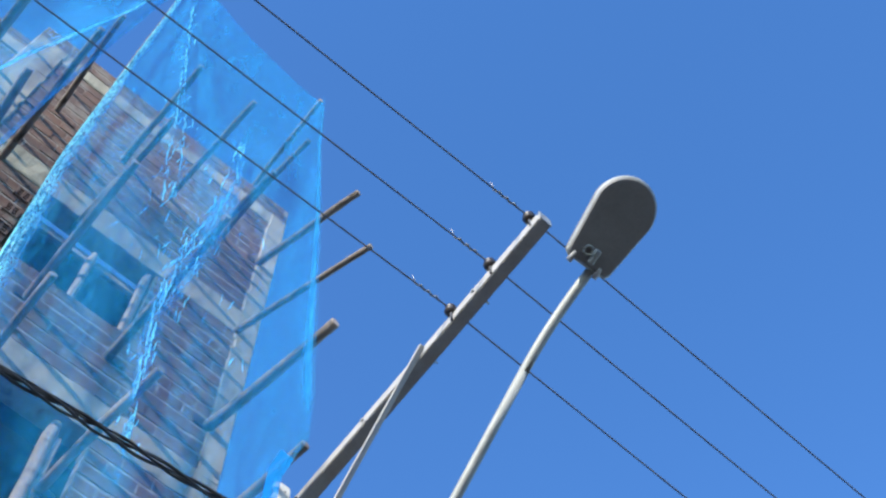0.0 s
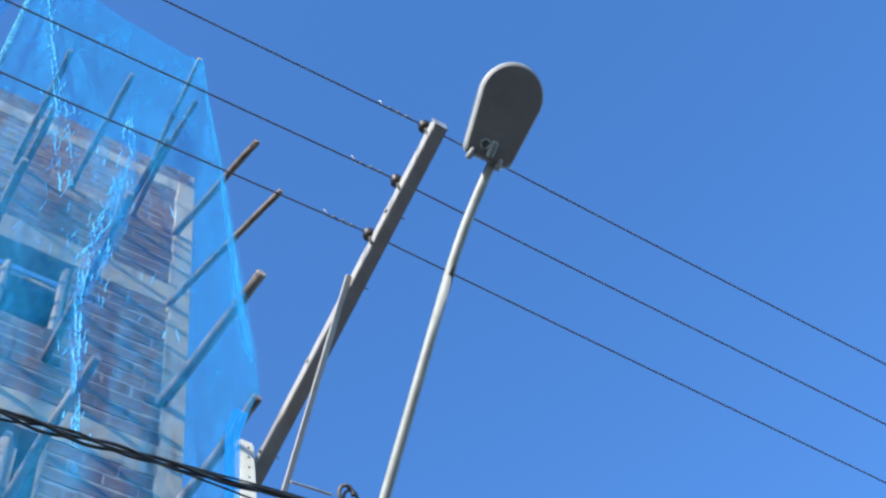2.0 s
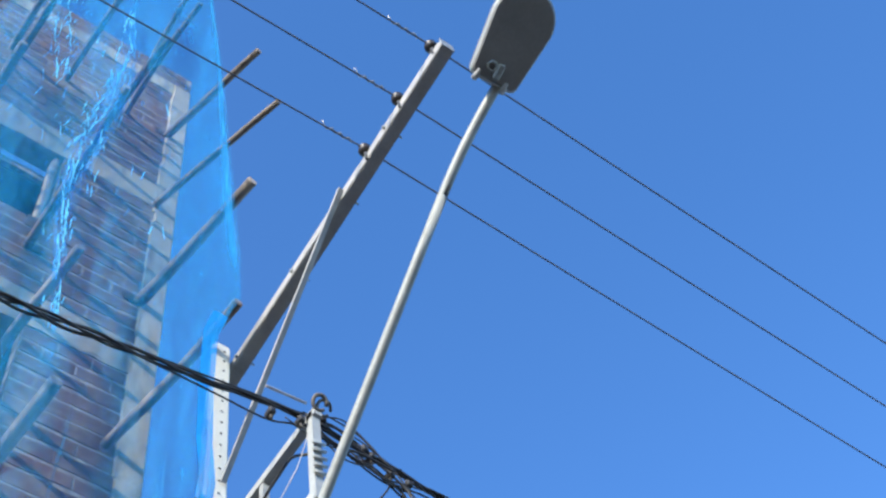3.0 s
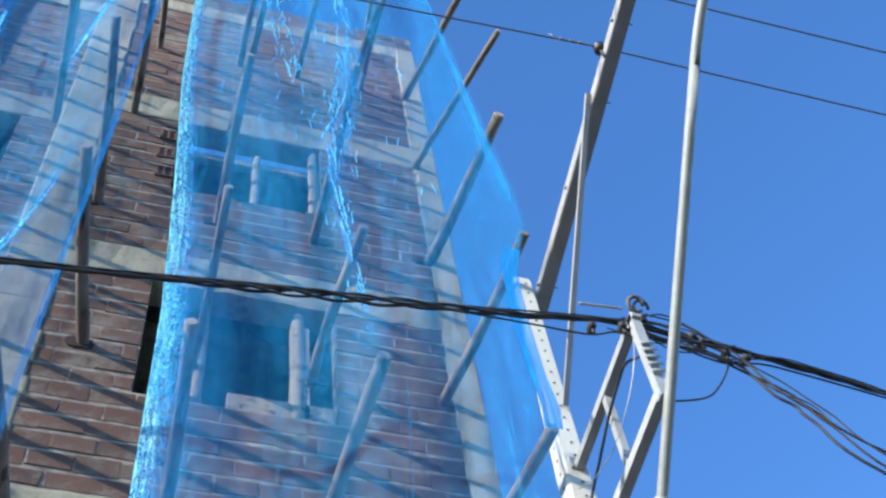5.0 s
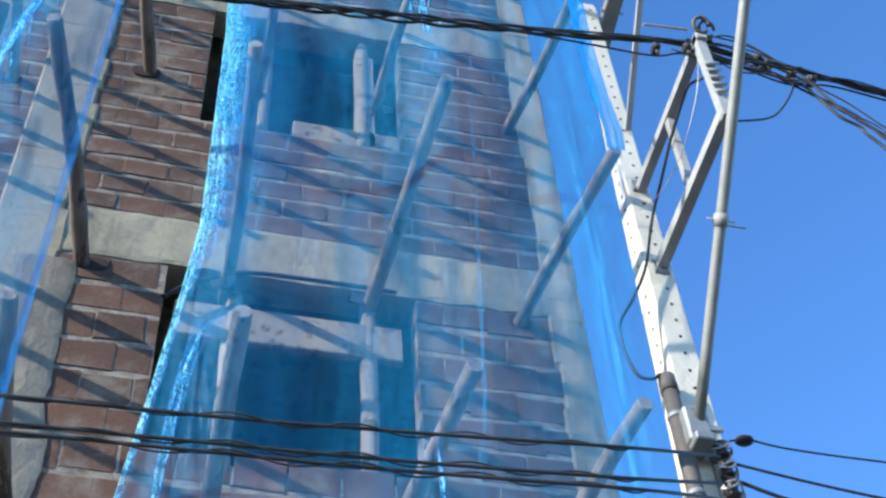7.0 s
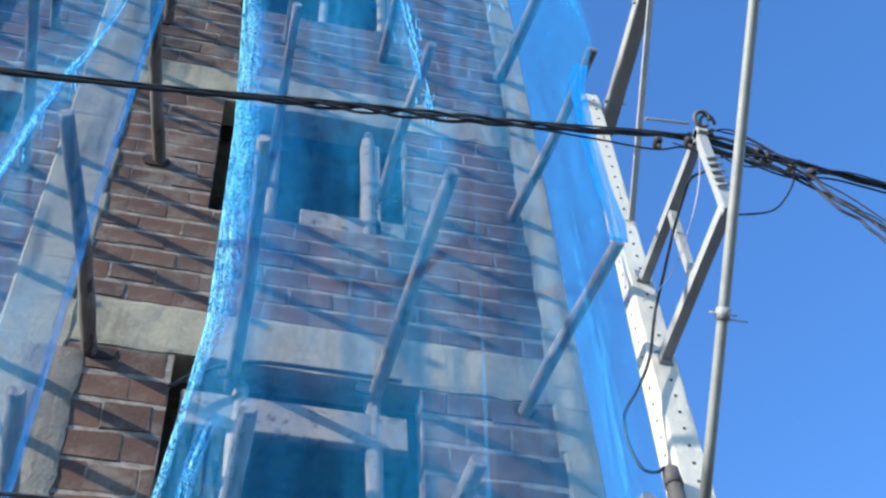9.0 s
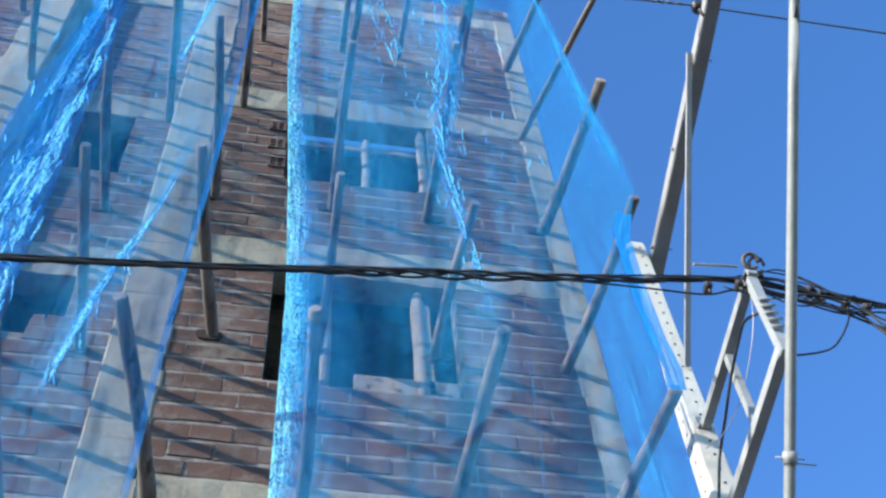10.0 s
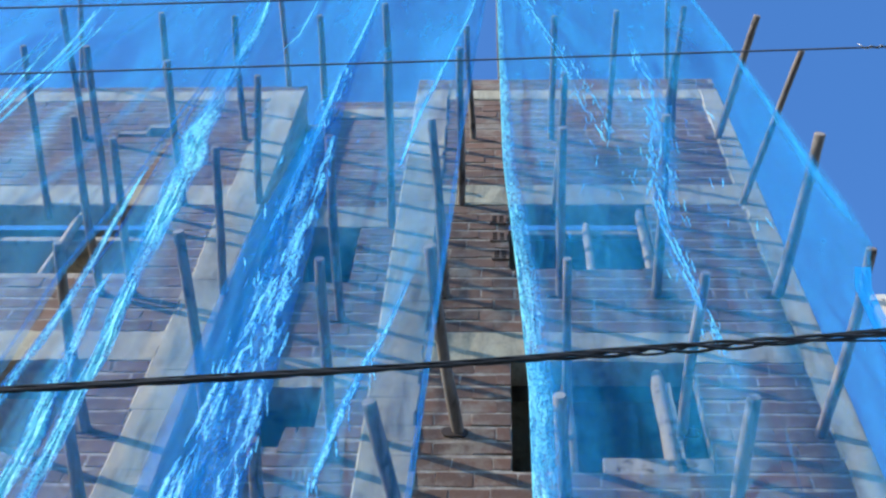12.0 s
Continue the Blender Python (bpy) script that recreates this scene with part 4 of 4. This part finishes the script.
tube(bm, [c - Vector((0.02, 0.0, 0.03)), c + Vector((0.1, 0, -0.03))], 0.004, 6)
part("clamp", bm, ARM_STEEL, pipe, "dark pipe clamp with a through bolt")
bm = bmesh.new()
box(bm, 2.09, 2.19, -1.07, -0.95, 5.12, 5.3, 0.01)
box(bm, 2.1, 2.18, -1.1, -1.0, 5.1, 5.14, 0.006)
part("wall_bracket", bm, STEEL, lamp, "steel foot bracket on the post")
# head: its own frame, long axis from neck to tip, swung a little to one side
ax = (TIP - NECK).normalized()
side = ax.cross(Vector((0, 0, 1))).normalized()
upv = side.cross(ax)
head_mid = NECK + ax * 0.21 + side * 0.006
SWING = radians(9.5)
ax, side = ax * math.cos(SWING) - side * math.sin(SWING), side * math.cos(SWING) + ax * math.sin(SWING)
head_m = Matrix.Translation(head_mid) @ Matrix((side, ax, upv)).transposed().to_4x4()


def outline(scale):
    """Plan of the lamp head: a straight end at the neck, sides that widen, a round far end."""
    base, far, low, mid, r = 0.121, 0.152, -0.232, 0.082, 0.035
    pts = [(base - r + r * math.sin(a), low + r - r * math.cos(a)) for a in (math.pi / 2 * k / 5 for k in range(6))]
    pts += [(base + (far - base) * k / 4, low + r + (mid - low - r) * k / 4) for k in range(1, 4)]
    pts += [(far * math.cos(a), mid + far * 1.05 * math.sin(a)) for a in (math.pi * k / 18 for k in range(19))]
    pts += [(-x, y) for x, y in pts[8:5:-1]] + [(-x, y) for x, y in pts[5::-1]]
    return [(x * scale, y * scale) for x, y in pts]


def shell(bm, layers):
    rings = [[bm.verts.new((x, y, z)) for x, y in outline(s)] for s, z in layers]
    n = len(rings[0])
    for a, b in zip(rings, rings[1:]):
        for k in range(n):
            bm.faces.new((a[k], a[(k + 1) % n], b[(k + 1) % n], b[k])).smooth = True
    bm.faces.new(rings[0][::-1]), bm.faces.new(rings[-1])
    bmesh.ops.transform(bm, matrix=head_m, verts=bm.verts)


bm = bmesh.new()
shell(bm, [(0.93, -0.05), (0.965, -0.046), (0.975, -0.03)])
cover = part("lower_cover", bm, LAMP_GREY, lamp, "dull dark grey lower cover")
bm = bmesh.new()
shell(bm, [(0.96, -0.036), (1.0, -0.034), (1.012, -0.026), (1.012, -0.016), (0.985, -0.013)])
part("rim", bm, LAMP_RIM, lamp, "pale metal rim")
bm = bmesh.new()
shell(bm, [(0.98, -0.016), (0.985, -0.008), (0.98, 0.002)])
part("seal", bm, CABLE, lamp, "dark rubber seal")
bm = bmesh.new()
shell(bm, [(0.985, 0.0), (0.995, 0.005), (0.985, 0.022), (0.93, 0.045), (0.78, 0.065), (0.42, 0.075)])
part("upper_housing", bm, LAMP_GREY, lamp)
bm = bmesh.new()
ring = [(0.038 + 0.021 * math.cos(q), -0.165 + 0.021 * math.sin(q), -0.056) for q in (2 * math.pi * k / 14 for k in range(15))]
tube(bm, ring, 0.007, 6, False)
bmesh.ops.transform(bm, matrix=head_m, verts=bm.verts)
part("eye_ring", bm, STEEL, lamp)
bm = bmesh.new()
box(bm, -0.018, 0.016, -0.215, -0.135, -0.072, -0.04, 0.008)
bmesh.ops.transform(bm, matrix=head_m, verts=bm.verts)
part("pipe_socket", bm, STEEL, lamp, "steel socket at the pipe end")
for x in (-0.06, 0.085):
    bm = bmesh.new()
    tube(bm, [(x, -0.25, -0.038), (x, -0.232, -0.05), (x, -0.2, -0.052)], [0.016, 0.014, 0.008], 8)
    bmesh.ops.transform(bm, matrix=head_m, verts=bm.verts)
    part("latch", bm, ARM_STEEL, lamp, "small latch of the cover")

# ---- service bracket and cables ----
frame_x = 2.235
rack = thing("cable_bracket", (frame_x, PF, 6.7), "galvanised steel bracket frame holding the service cables", "bracket")
TOPZ, LOWZ, OUT = 6.92, 6.32, -1.81
bm = bmesh.new()
beam(bm, (frame_x, PF - 0.01, TOPZ - 0.02), (frame_x, OUT - 0.03, TOPZ), 0.045, 0.05)
part("top_bar", bm, BRACKET_STEEL, rack)
bm = bmesh.new()
beam(bm, (frame_x, PF - 0.01, LOWZ), (frame_x, OUT, LOWZ + 0.02), 0.05, 0.055)
part("bottom_bar", bm, BRACKET_STEEL, rack)
bm = bmesh.new()
beam(bm, (frame_x, -1.38, LOWZ), (frame_x, -1.38, TOPZ), 0.035, 0.035)
part("cross_bar", bm, BRACKET_STEEL, rack)
bm = bmesh.new()
beam(bm, (frame_x, OUT + 0.015, LOWZ - 0.02), (frame_x, OUT + 0.01, TOPZ + 0.02), 0.045, 0.045)
for k in range(5):
    zc = 6.45 + 0.055 * k
    tube(bm, [(frame_x - 0.035, OUT - 0.02, zc), (frame_x + 0.035, OUT - 0.02, zc + 0.02)], 0.009, 6)
part("end_bar", bm, BRACKET_STEEL, rack, "pale end bar wrapped with wire")
bm = bmesh.new()
ring = [(frame_x + 0.036 * math.cos(a), OUT - 0.05 - 0.02 * math.sin(a), TOPZ + 0.045 + 0.036 * math.sin(a)) for a in (2 * math.pi * k / 18 for k in range(17))]
tube(bm, ring, 0.01, 7)
tube(bm, [(x + 0.03, y + 0.012, z - 0.006) for x, y, z in ring], 0.008, 7)
part("hook", bm, CONDUIT, rack, "dark round hook")


def cable(points, r, label="slack black cable between the bracket and the post", mat=None, name="cable", category="cable"):
    """A smooth cable through the given places."""
    p = [Vector(q) for q in points]
    pts = []
    for i in range(len(p) - 1):
        a, b, c, d = p[max(i - 1, 0)], p[i], p[i + 1], p[min(i + 2, len(p) - 1)]
        for k in range(8):
            t = k / 8
            pts.append(0.5 * (2 * b + (c - a) * t + (2 * a - 5 * b + 4 * c - d) * t * t + (3 * b - a - 3 * c + d) * t ** 3))
    pts.append(p[-1])
    bm = bmesh.new()
    tube(bm, pts, r, 7)
    return solid(name, bm, mat or CABLE, label, category)


# the thick bundle along the street
bundle = thing("cable_bundle", (2.25, -1.78, 6.88), "thick bundle of twisted black service cables", "cable bundle")
MAIN = [(-26, -1.75, 6.6), (-12, -1.75, 5.9), (-6, -1.75, 6.06), (-2.09, -1.75, 6.364), (-0.245, -1.75, 6.587), (1.694, -1.75, 6.87), (2.21, -1.76, 6.945), (3.127, -1.75, 6.835), (5, -1.72, 6.45), (9, -1.7, 6.1), (26, -1.7, 6.8)]


def along(points, x):
    xs = [q[0] for q in points]
    i = max(0, min(len(xs) - 2, sum(v <= x for v in xs) - 1))
    a, b, c, d = (Vector(points[max(0, min(len(xs) - 1, i + k))]) for k in (-1, 0, 1, 2))
    t = (x - b.x) / (c.x - b.x)
    m0 = (c - a) * ((c.x - b.x) / (c.x - a.x))
    m1 = (d - b) * ((c.x - b.x) / (d.x - b.x))
    h = b * (2 * t ** 3 - 3 * t * t + 1) + m0 * (t ** 3 - 2 * t * t + t) + c * (3 * t * t - 2 * t ** 3) + m1 * (t ** 3 - t * t)
    return Vector((x, h.y, h.z))


for s in range(3):
    bm = bmesh.new()
    pts = []
    for k in range(700):
        x = -14 + 28 * k / 699
        loose = 1.0 + 1.3 * math.exp(-((x - 0.9) / 0.5) ** 2)
        a = x * 10.5 + s * 2.094 + 1.1 * math.sin(x * 1.7)
        pts.append(along(MAIN, x) + Vector((0, math.cos(a), math.sin(a))) * 0.0088 * loose)
    tube(bm, pts, (0.0078, 0.0068, 0.006)[s], 6)
    part("strand", bm, CABLE, bundle)

for zl, zr, y in ((4.512, 4.61, -1.5), (4.405, 4.476, -1.5), (4.325, 4.387, -1.55)):
    pts = [(-20, y, zl + 0.1), (-6, y, zl - 0.14), (-0.35, y, zl), (0.72, y, (zl + zr) / 2 - 0.008), (1.6, y, zr), (2.2, -1.05, zr + 0.45)]
    cable(pts, 0.0065, "thin black service cable strung to the post", name="service_cable", category="cable")
    lash = [(-4 + 0.03 * k, y - 0.004 + 0.011 * math.cos(0.5 * k), float(np.interp(-4 + 0.03 * k, [p[0] for p in pts], [p[2] for p in pts])) - 0.006 + 0.012 * math.sin(0.5 * k + 0.8 * math.sin(0.07 * k))) for k in range(188)]
    cable(lash, 0.0033, "thin lashing wire wound round a service cable", name="lashing_wire", category="wire")
cable([(2.2, -1.03, 5.06), (3.2, -1.1, 4.86), (6, -1.2, 4.6), (16, -1.4, 4.6)], 0.006, "thin black service cable leaving the post", name="service_cable")
cable([(2.2, -1.03, 4.98), (3.0, -1.1, 4.72), (6, -1.3, 4.2), (16, -1.5, 4.0)], 0.008, "thin black service cable leaving the post", name="service_cable")

# ---- cables at the bracket ----
Y = -1.76


def run(rows, y=Y):
    return [(x, y, z) for x, z in rows]


def left_run(dy, dz):
    return [tuple(along(MAIN, x) + Vector((0, dy, dz + 0.012 * math.sin(3 * x)))) for x in (-9, -6, -4, -2.5, -1.2, -0.2, 0.6, 1.2)]


cable(left_run(-0.012, 0.008) + run([(1.98, 6.98), (2.14, 7.0), (2.34, 7.04), (2.46, 7.03), (2.62, 6.95), (2.84, 6.92), (3.12, 6.86), (3.9, 6.7), (5.0, 6.47), (9.0, 6.12)], -1.74), 0.005)
cable(left_run(-0.008, -0.013) + run([(1.7, 6.84), (2.02, 6.84), (2.19, 6.91), (2.42, 6.89), (2.67, 6.80), (2.88, 6.85), (3.12, 6.82), (3.9, 6.66), (5.0, 6.43), (9.0, 6.08)], -1.73), 0.005)
cable(run([(2.2, 6.9), (2.45, 6.83), (2.7, 6.77), (2.77, 6.68), (2.84, 6.54), (2.92, 6.48), (2.97, 6.38), (3.3, 6.0), (5, 5.2), (12, 4.6)]), 0.0075)
cable(run([(2.2, 6.93), (2.5, 6.86), (2.72, 6.75), (2.79, 6.64), (2.87, 6.51), (2.95, 6.43), (3.02, 6.33), (3.4, 5.9), (5, 5.1), (12, 4.5)], -1.79), 0.006)
cable(run([(2.53, 6.9), (2.76, 6.73), (2.87, 6.67), (2.96, 6.6), (3.02, 6.51), (3.4, 6.2), (5, 5.5), (12, 5.0)], -1.74), 0.006)
cable(run([(2.67, 6.8), (2.665, 6.72), (2.57, 6.54), (2.47, 6.42), (2.3, 6.35), (2.24, 6.36)]), 0.005)
cable(run([(2.22, 6.84), (2.35, 6.78), (2.5, 6.8), (2.67, 6.79)], -1.81), 0.006)
cable(run([(2.24, 6.88), (2.36, 6.96), (2.5, 6.9), (2.6, 6.88)], -1.78), 0.005)
cable([(2.28, -1.8, 6.85), (2.25, -1.75, 6.72), (2.21, -1.66, 6.76), (2.2, -1.58, 6.74), (2.2, -1.4, 6.70), (2.2, -1.22, 6.62), (2.2, -1.04, 6.54), (2.13, -1.0, 6.24), (2.03, -1.0, 6.0), (1.94, -1.0, 5.82), (1.93, -1.0, 5.65), (1.965, -1.0, 5.51), (2.03, -1.0, 5.50), (2.07, -1.0, 5.53), (2.09, -1.0, 5.45)], 0.0075, "black service cable looping into a conduit on the post")
cable(run([(1.98, 6.985), (2.1, 7.0), (2.2, 7.01)], -1.8), 0.007, "frayed pale wire wrap at the bracket end", ROD)
for x, z in ((2.02, 6.83), (2.18, 6.88), (2.53, 6.9), (2.57, 6.87), (2.67, 6.8), (2.77, 6.79), (2.3, 6.97)):
    clip = thing("cable_connector", (x, -1.77, z), "small dark bolted connector clamping the cables", "connector", "cable connectors")
    bm = bmesh.new()
    box(bm, x - 0.017, x + 0.017, -1.8, -1.745, z - 0.02, z + 0.018, 0.006)
    part("body", bm, CABLE, clip)
    bm = bmesh.new()
    tube(bm, [(x + 0.004, -1.775, z - 0.045), (x - 0.004, -1.775, z + 0.036)], 0.008, 6)
    part("bolt", bm, CONDUIT, clip)

# thin drop wires tangled about the bracket
for rows in (
    [(2.2, 6.98), (2.34, 6.97), (2.5, 6.98), (2.7, 6.9), (2.9, 6.86), (3.12, 6.83), (5, 6.42), (12, 6.0)],
    [(2.1, 6.86), (2.3, 6.8), (2.5, 6.84), (2.7, 6.74), (2.86, 6.56), (3.0, 6.5), (3.3, 6.2), (5, 5.5), (12, 5.0)],
    [(2.24, 7.0), (2.4, 6.93), (2.6, 6.87), (2.8, 6.84), (3.0, 6.87), (3.3, 6.8), (5, 6.4), (12, 6.0)],
):
    cable(run(rows, -1.77), 0.0035, "thin black drop wire at the bracket", name="drop_wire", category="wire")
for rows in (
    [(2.3, 6.99), (2.42, 7.05), (2.56, 6.96), (2.66, 6.86), (2.74, 6.88)],
    [(2.26, 6.86), (2.38, 6.74), (2.52, 6.76), (2.6, 6.84), (2.66, 6.81)],
    [(2.34, 7.02), (2.48, 7.0), (2.58, 6.93), (2.7, 6.83), (2.78, 6.72), (2.9, 6.62), (3.05, 6.44), (3.4, 6.05), (5, 5.3), (12, 4.7)],
    [(2.5, 6.8), (2.62, 6.74), (2.74, 6.77), (2.86, 6.8)],
    [(2.4, 6.88), (2.5, 6.78), (2.64, 6.73), (2.76, 6.76), (2.8, 6.83)],
):
    cable(run(rows, -1.785), 0.004, "thin black drop wire at the bracket", name="drop_wire", category="wire")
cable([(2.225, -1.8, 6.9), (2.2, -1.7, 6.62), (2.17, -1.45, 6.45), (2.16, -1.2, 6.5), (2.19, -0.97, 6.7)], 0.0022, "thin pale tie wire slung under the bracket", ROD, name="tie_wire", category="wire")

# conduit on the post's side
conduit = thing("conduit", (2.09, -1.0, 0.15), "dark weathered conduit pipe strapped to the utility post", "conduit")
bm = bmesh.new()
tube(bm, [(2.10, -0.99, 0.1), (2.10, -0.99, 3.0), (2.095, -0.99, 5.0), (2.095, -0.99, 5.47)], 0.034, 12)
part("pipe", bm, CONDUIT, conduit)
bm = bmesh.new()
tube(bm, [(2.095, -0.99, 5.44), (2.095, -0.99, 5.53)], [0.04, 0.036], 12)
part("collar", bm, CONDUIT, conduit)
for z in (5.3, 4.9, 4.3):
    bm = bmesh.new()
    tube(bm, [(2.095, -0.99, z - 0.012), (2.095, -0.99, z + 0.012)], 0.038, 12)
    box(bm, 2.095, PX + 0.08, PF - 0.012, PF - 0.002, z - 0.012, z + 0.012)
    part("strap", bm, STEEL, conduit)

# spool rack low on the post
spools = thing("spool_rack", (2.2, -1.0, 5.0), "small rack of clevis spools and tangled tie wires on the post", "spool rack")
for k, z in enumerate((5.12, 5.02, 4.92)):
    bm = bmesh.new()
    prof = [(-0.035, 0.02), (-0.03, 0.034), (-0.012, 0.022), (0.012, 0.022), (0.03, 0.034), (0.035, 0.02)]
    tube(bm, [(2.235, -1.02, z + h) for h, _ in prof], [q for _, q in prof], 10)
    part("spool", bm, GLAZE, spools)
    bm = bmesh.new()
    pts = [(2.235 + 0.045 * math.cos(a) + 0.01 * math.sin(3 * a), -1.02 + 0.04 * math.sin(a), z + 0.02 * math.sin(2.3 * a + k)) for a in (0.45 * i for i in range(26))]
    tube(bm, pts, 0.005, 5)
    part("tie_wire", bm, ROD, spools)
bm = bmesh.new()
box(bm, 2.21, 2.26, -0.975, -0.955, 4.84, 5.2, 0.004)
part("back_plate", bm, STEEL, spools)
bm = bmesh.new()
bmesh.ops.create_uvsphere(bm, u_segments=12, v_segments=8, radius=0.04, matrix=Matrix.Translation((2.315, -1.07, 5.14)) @ Matrix.Diagonal((1, 0.8, 0.4, 1)))
solid("line_clamp", bm, CABLE, "flat black clamp hung on a thin cable", "clamp")
cable([(2.24, -1.03, 5.1), (2.315, -1.07, 5.145), (2.9, -1.1, 5.09), (6, -1.3, 4.95), (16, -1.5, 4.9)], 0.0045, "thin black service cable leaving the post", name="service_cable")
# dark tube drawn along the lower edge of the lowest beam
cable([(0.02, -0.045, 6.66), (0.13, -0.045, 6.77), (0.28, -0.045, 6.87), (0.45, -0.04, 6.935), (0.8, -0.035, 6.95), (1.2, -0.035, 6.945)], 0.012, "dark round line along the beam's lower edge", name="hose", category="hose")

# ---- bricks, laid last ----
for ob, x0, x1, y, z0, z1, holes in PANELS:
    if z1 < 4.4 or z1 - z0 < 0.05:
        continue
    rows = max(1, round((z1 - z0) / (0.2 if z1 < 7.2 else COURSE)))
    pitch = (z1 - z0) / rows
    for r in range(rows):
        zc = z0 + pitch * (r + 0.5)
        first = max(x0, -5.2)
        start = first - (0.5 * LENGTH if r % 2 else 0.0) + 0.02 * math.sin(r * 2.7)
        n = int((x1 - start) / LENGTH) + 1
        for k in range(n):
            a, b = start + k * LENGTH, start + (k + 1) * LENGTH
            # shorten at ends and openings
            spans = [(max(a, first), min(b, x1))]
            for h in holes:
                if h[2] < zc < h[3]:
                    cutted = []
                    for u, v in spans:
                        if v <= h[0] or u >= h[1]:
                            cutted.append((u, v))
                        else:
                            if u < h[0]:
                                cutted.append((u, h[0]))
                            if v > h[1]:
                                cutted.append((h[1], v))
                    spans = cutted
            for u, v in spans:
                if v - u < 0.05:
                    continue
                o = new("brick", rnd.choice(brick_meshes))
                o.matrix_basis = pose((u + v) / 2, y - rnd.choice((0.0, 0.001, 0.001, 0.003, 0.006)), zc, 0, rnd.uniform(-0.6, 0.6), 0) @ Matrix.Diagonal(((v - u - rnd.choice((0.0, 0.0, 0.002, 0.012, 0.022))) / (LENGTH - JOINT), 1, (pitch - JOINT) / (COURSE - JOINT) * rnd.uniform(0.84, 1.02), 1))
                under(o, ob)

# hollow bricks that show their cells beside the upper window
wall_of = min(PANELS, key=lambda p: abs(p[1] + 0.53) + abs(p[4] - 9.95))[0]
for x, z in ((-0.02, 11.83), (-0.015, 11.50), (0.0, 11.17)):
    bm = bmesh.new()
    w, h = 0.06, 0.07
    for fx in (-1, -0.05, 0.9):
        box(bm, x + fx * w - 0.006, x + fx * w + 0.012, -0.022, 0.0, z - h, z + h)
    for fz in (-1, -0.33, 0.33, 1):
        box(bm, x - w, x + w, -0.021, 0.0, z + fz * h - 0.006, z + fz * h + 0.006)
    cells = part("hollow_brick", bm, BRICK, wall_of, "brick turned to show its cells")
    # dark sheet behind the webs gives the cells their shade
    bm = bmesh.new()
    box(bm, x - w, x + w, -0.012, -0.009, z - h, z + h)
    part("cell_shade", bm, CLAY_CELL, cells)

# shade of the broken-out pockets round the poles, as flat dark plates
for row, xw, *_ in POLES:
    if rnd.random() < 0.75:
        y, z = wall_y(xw), ROWS_Z[row] + rnd.uniform(-0.01, 0.02)
        owners = [p for p in PANELS if p[1] < xw < p[2] and p[4] < z < p[5]]
        if not owners:
            continue
        w, h, s = rnd.uniform(0.05, 0.085), rnd.uniform(0.05, 0.07), rnd.choice((-1, -1, 1)) * rnd.uniform(0.02, 0.05)
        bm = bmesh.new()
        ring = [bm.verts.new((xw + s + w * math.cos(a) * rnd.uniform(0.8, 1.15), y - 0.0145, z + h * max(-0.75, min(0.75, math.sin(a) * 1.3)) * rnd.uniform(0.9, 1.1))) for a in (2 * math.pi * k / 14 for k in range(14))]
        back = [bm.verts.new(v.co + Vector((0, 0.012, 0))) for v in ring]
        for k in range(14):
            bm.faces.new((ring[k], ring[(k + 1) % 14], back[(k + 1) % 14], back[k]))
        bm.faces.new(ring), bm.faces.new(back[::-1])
        part("pole_pocket", bm, CLAY_CELL, owners[0][0], "flat dark plate for the shade in a pole's pocket")
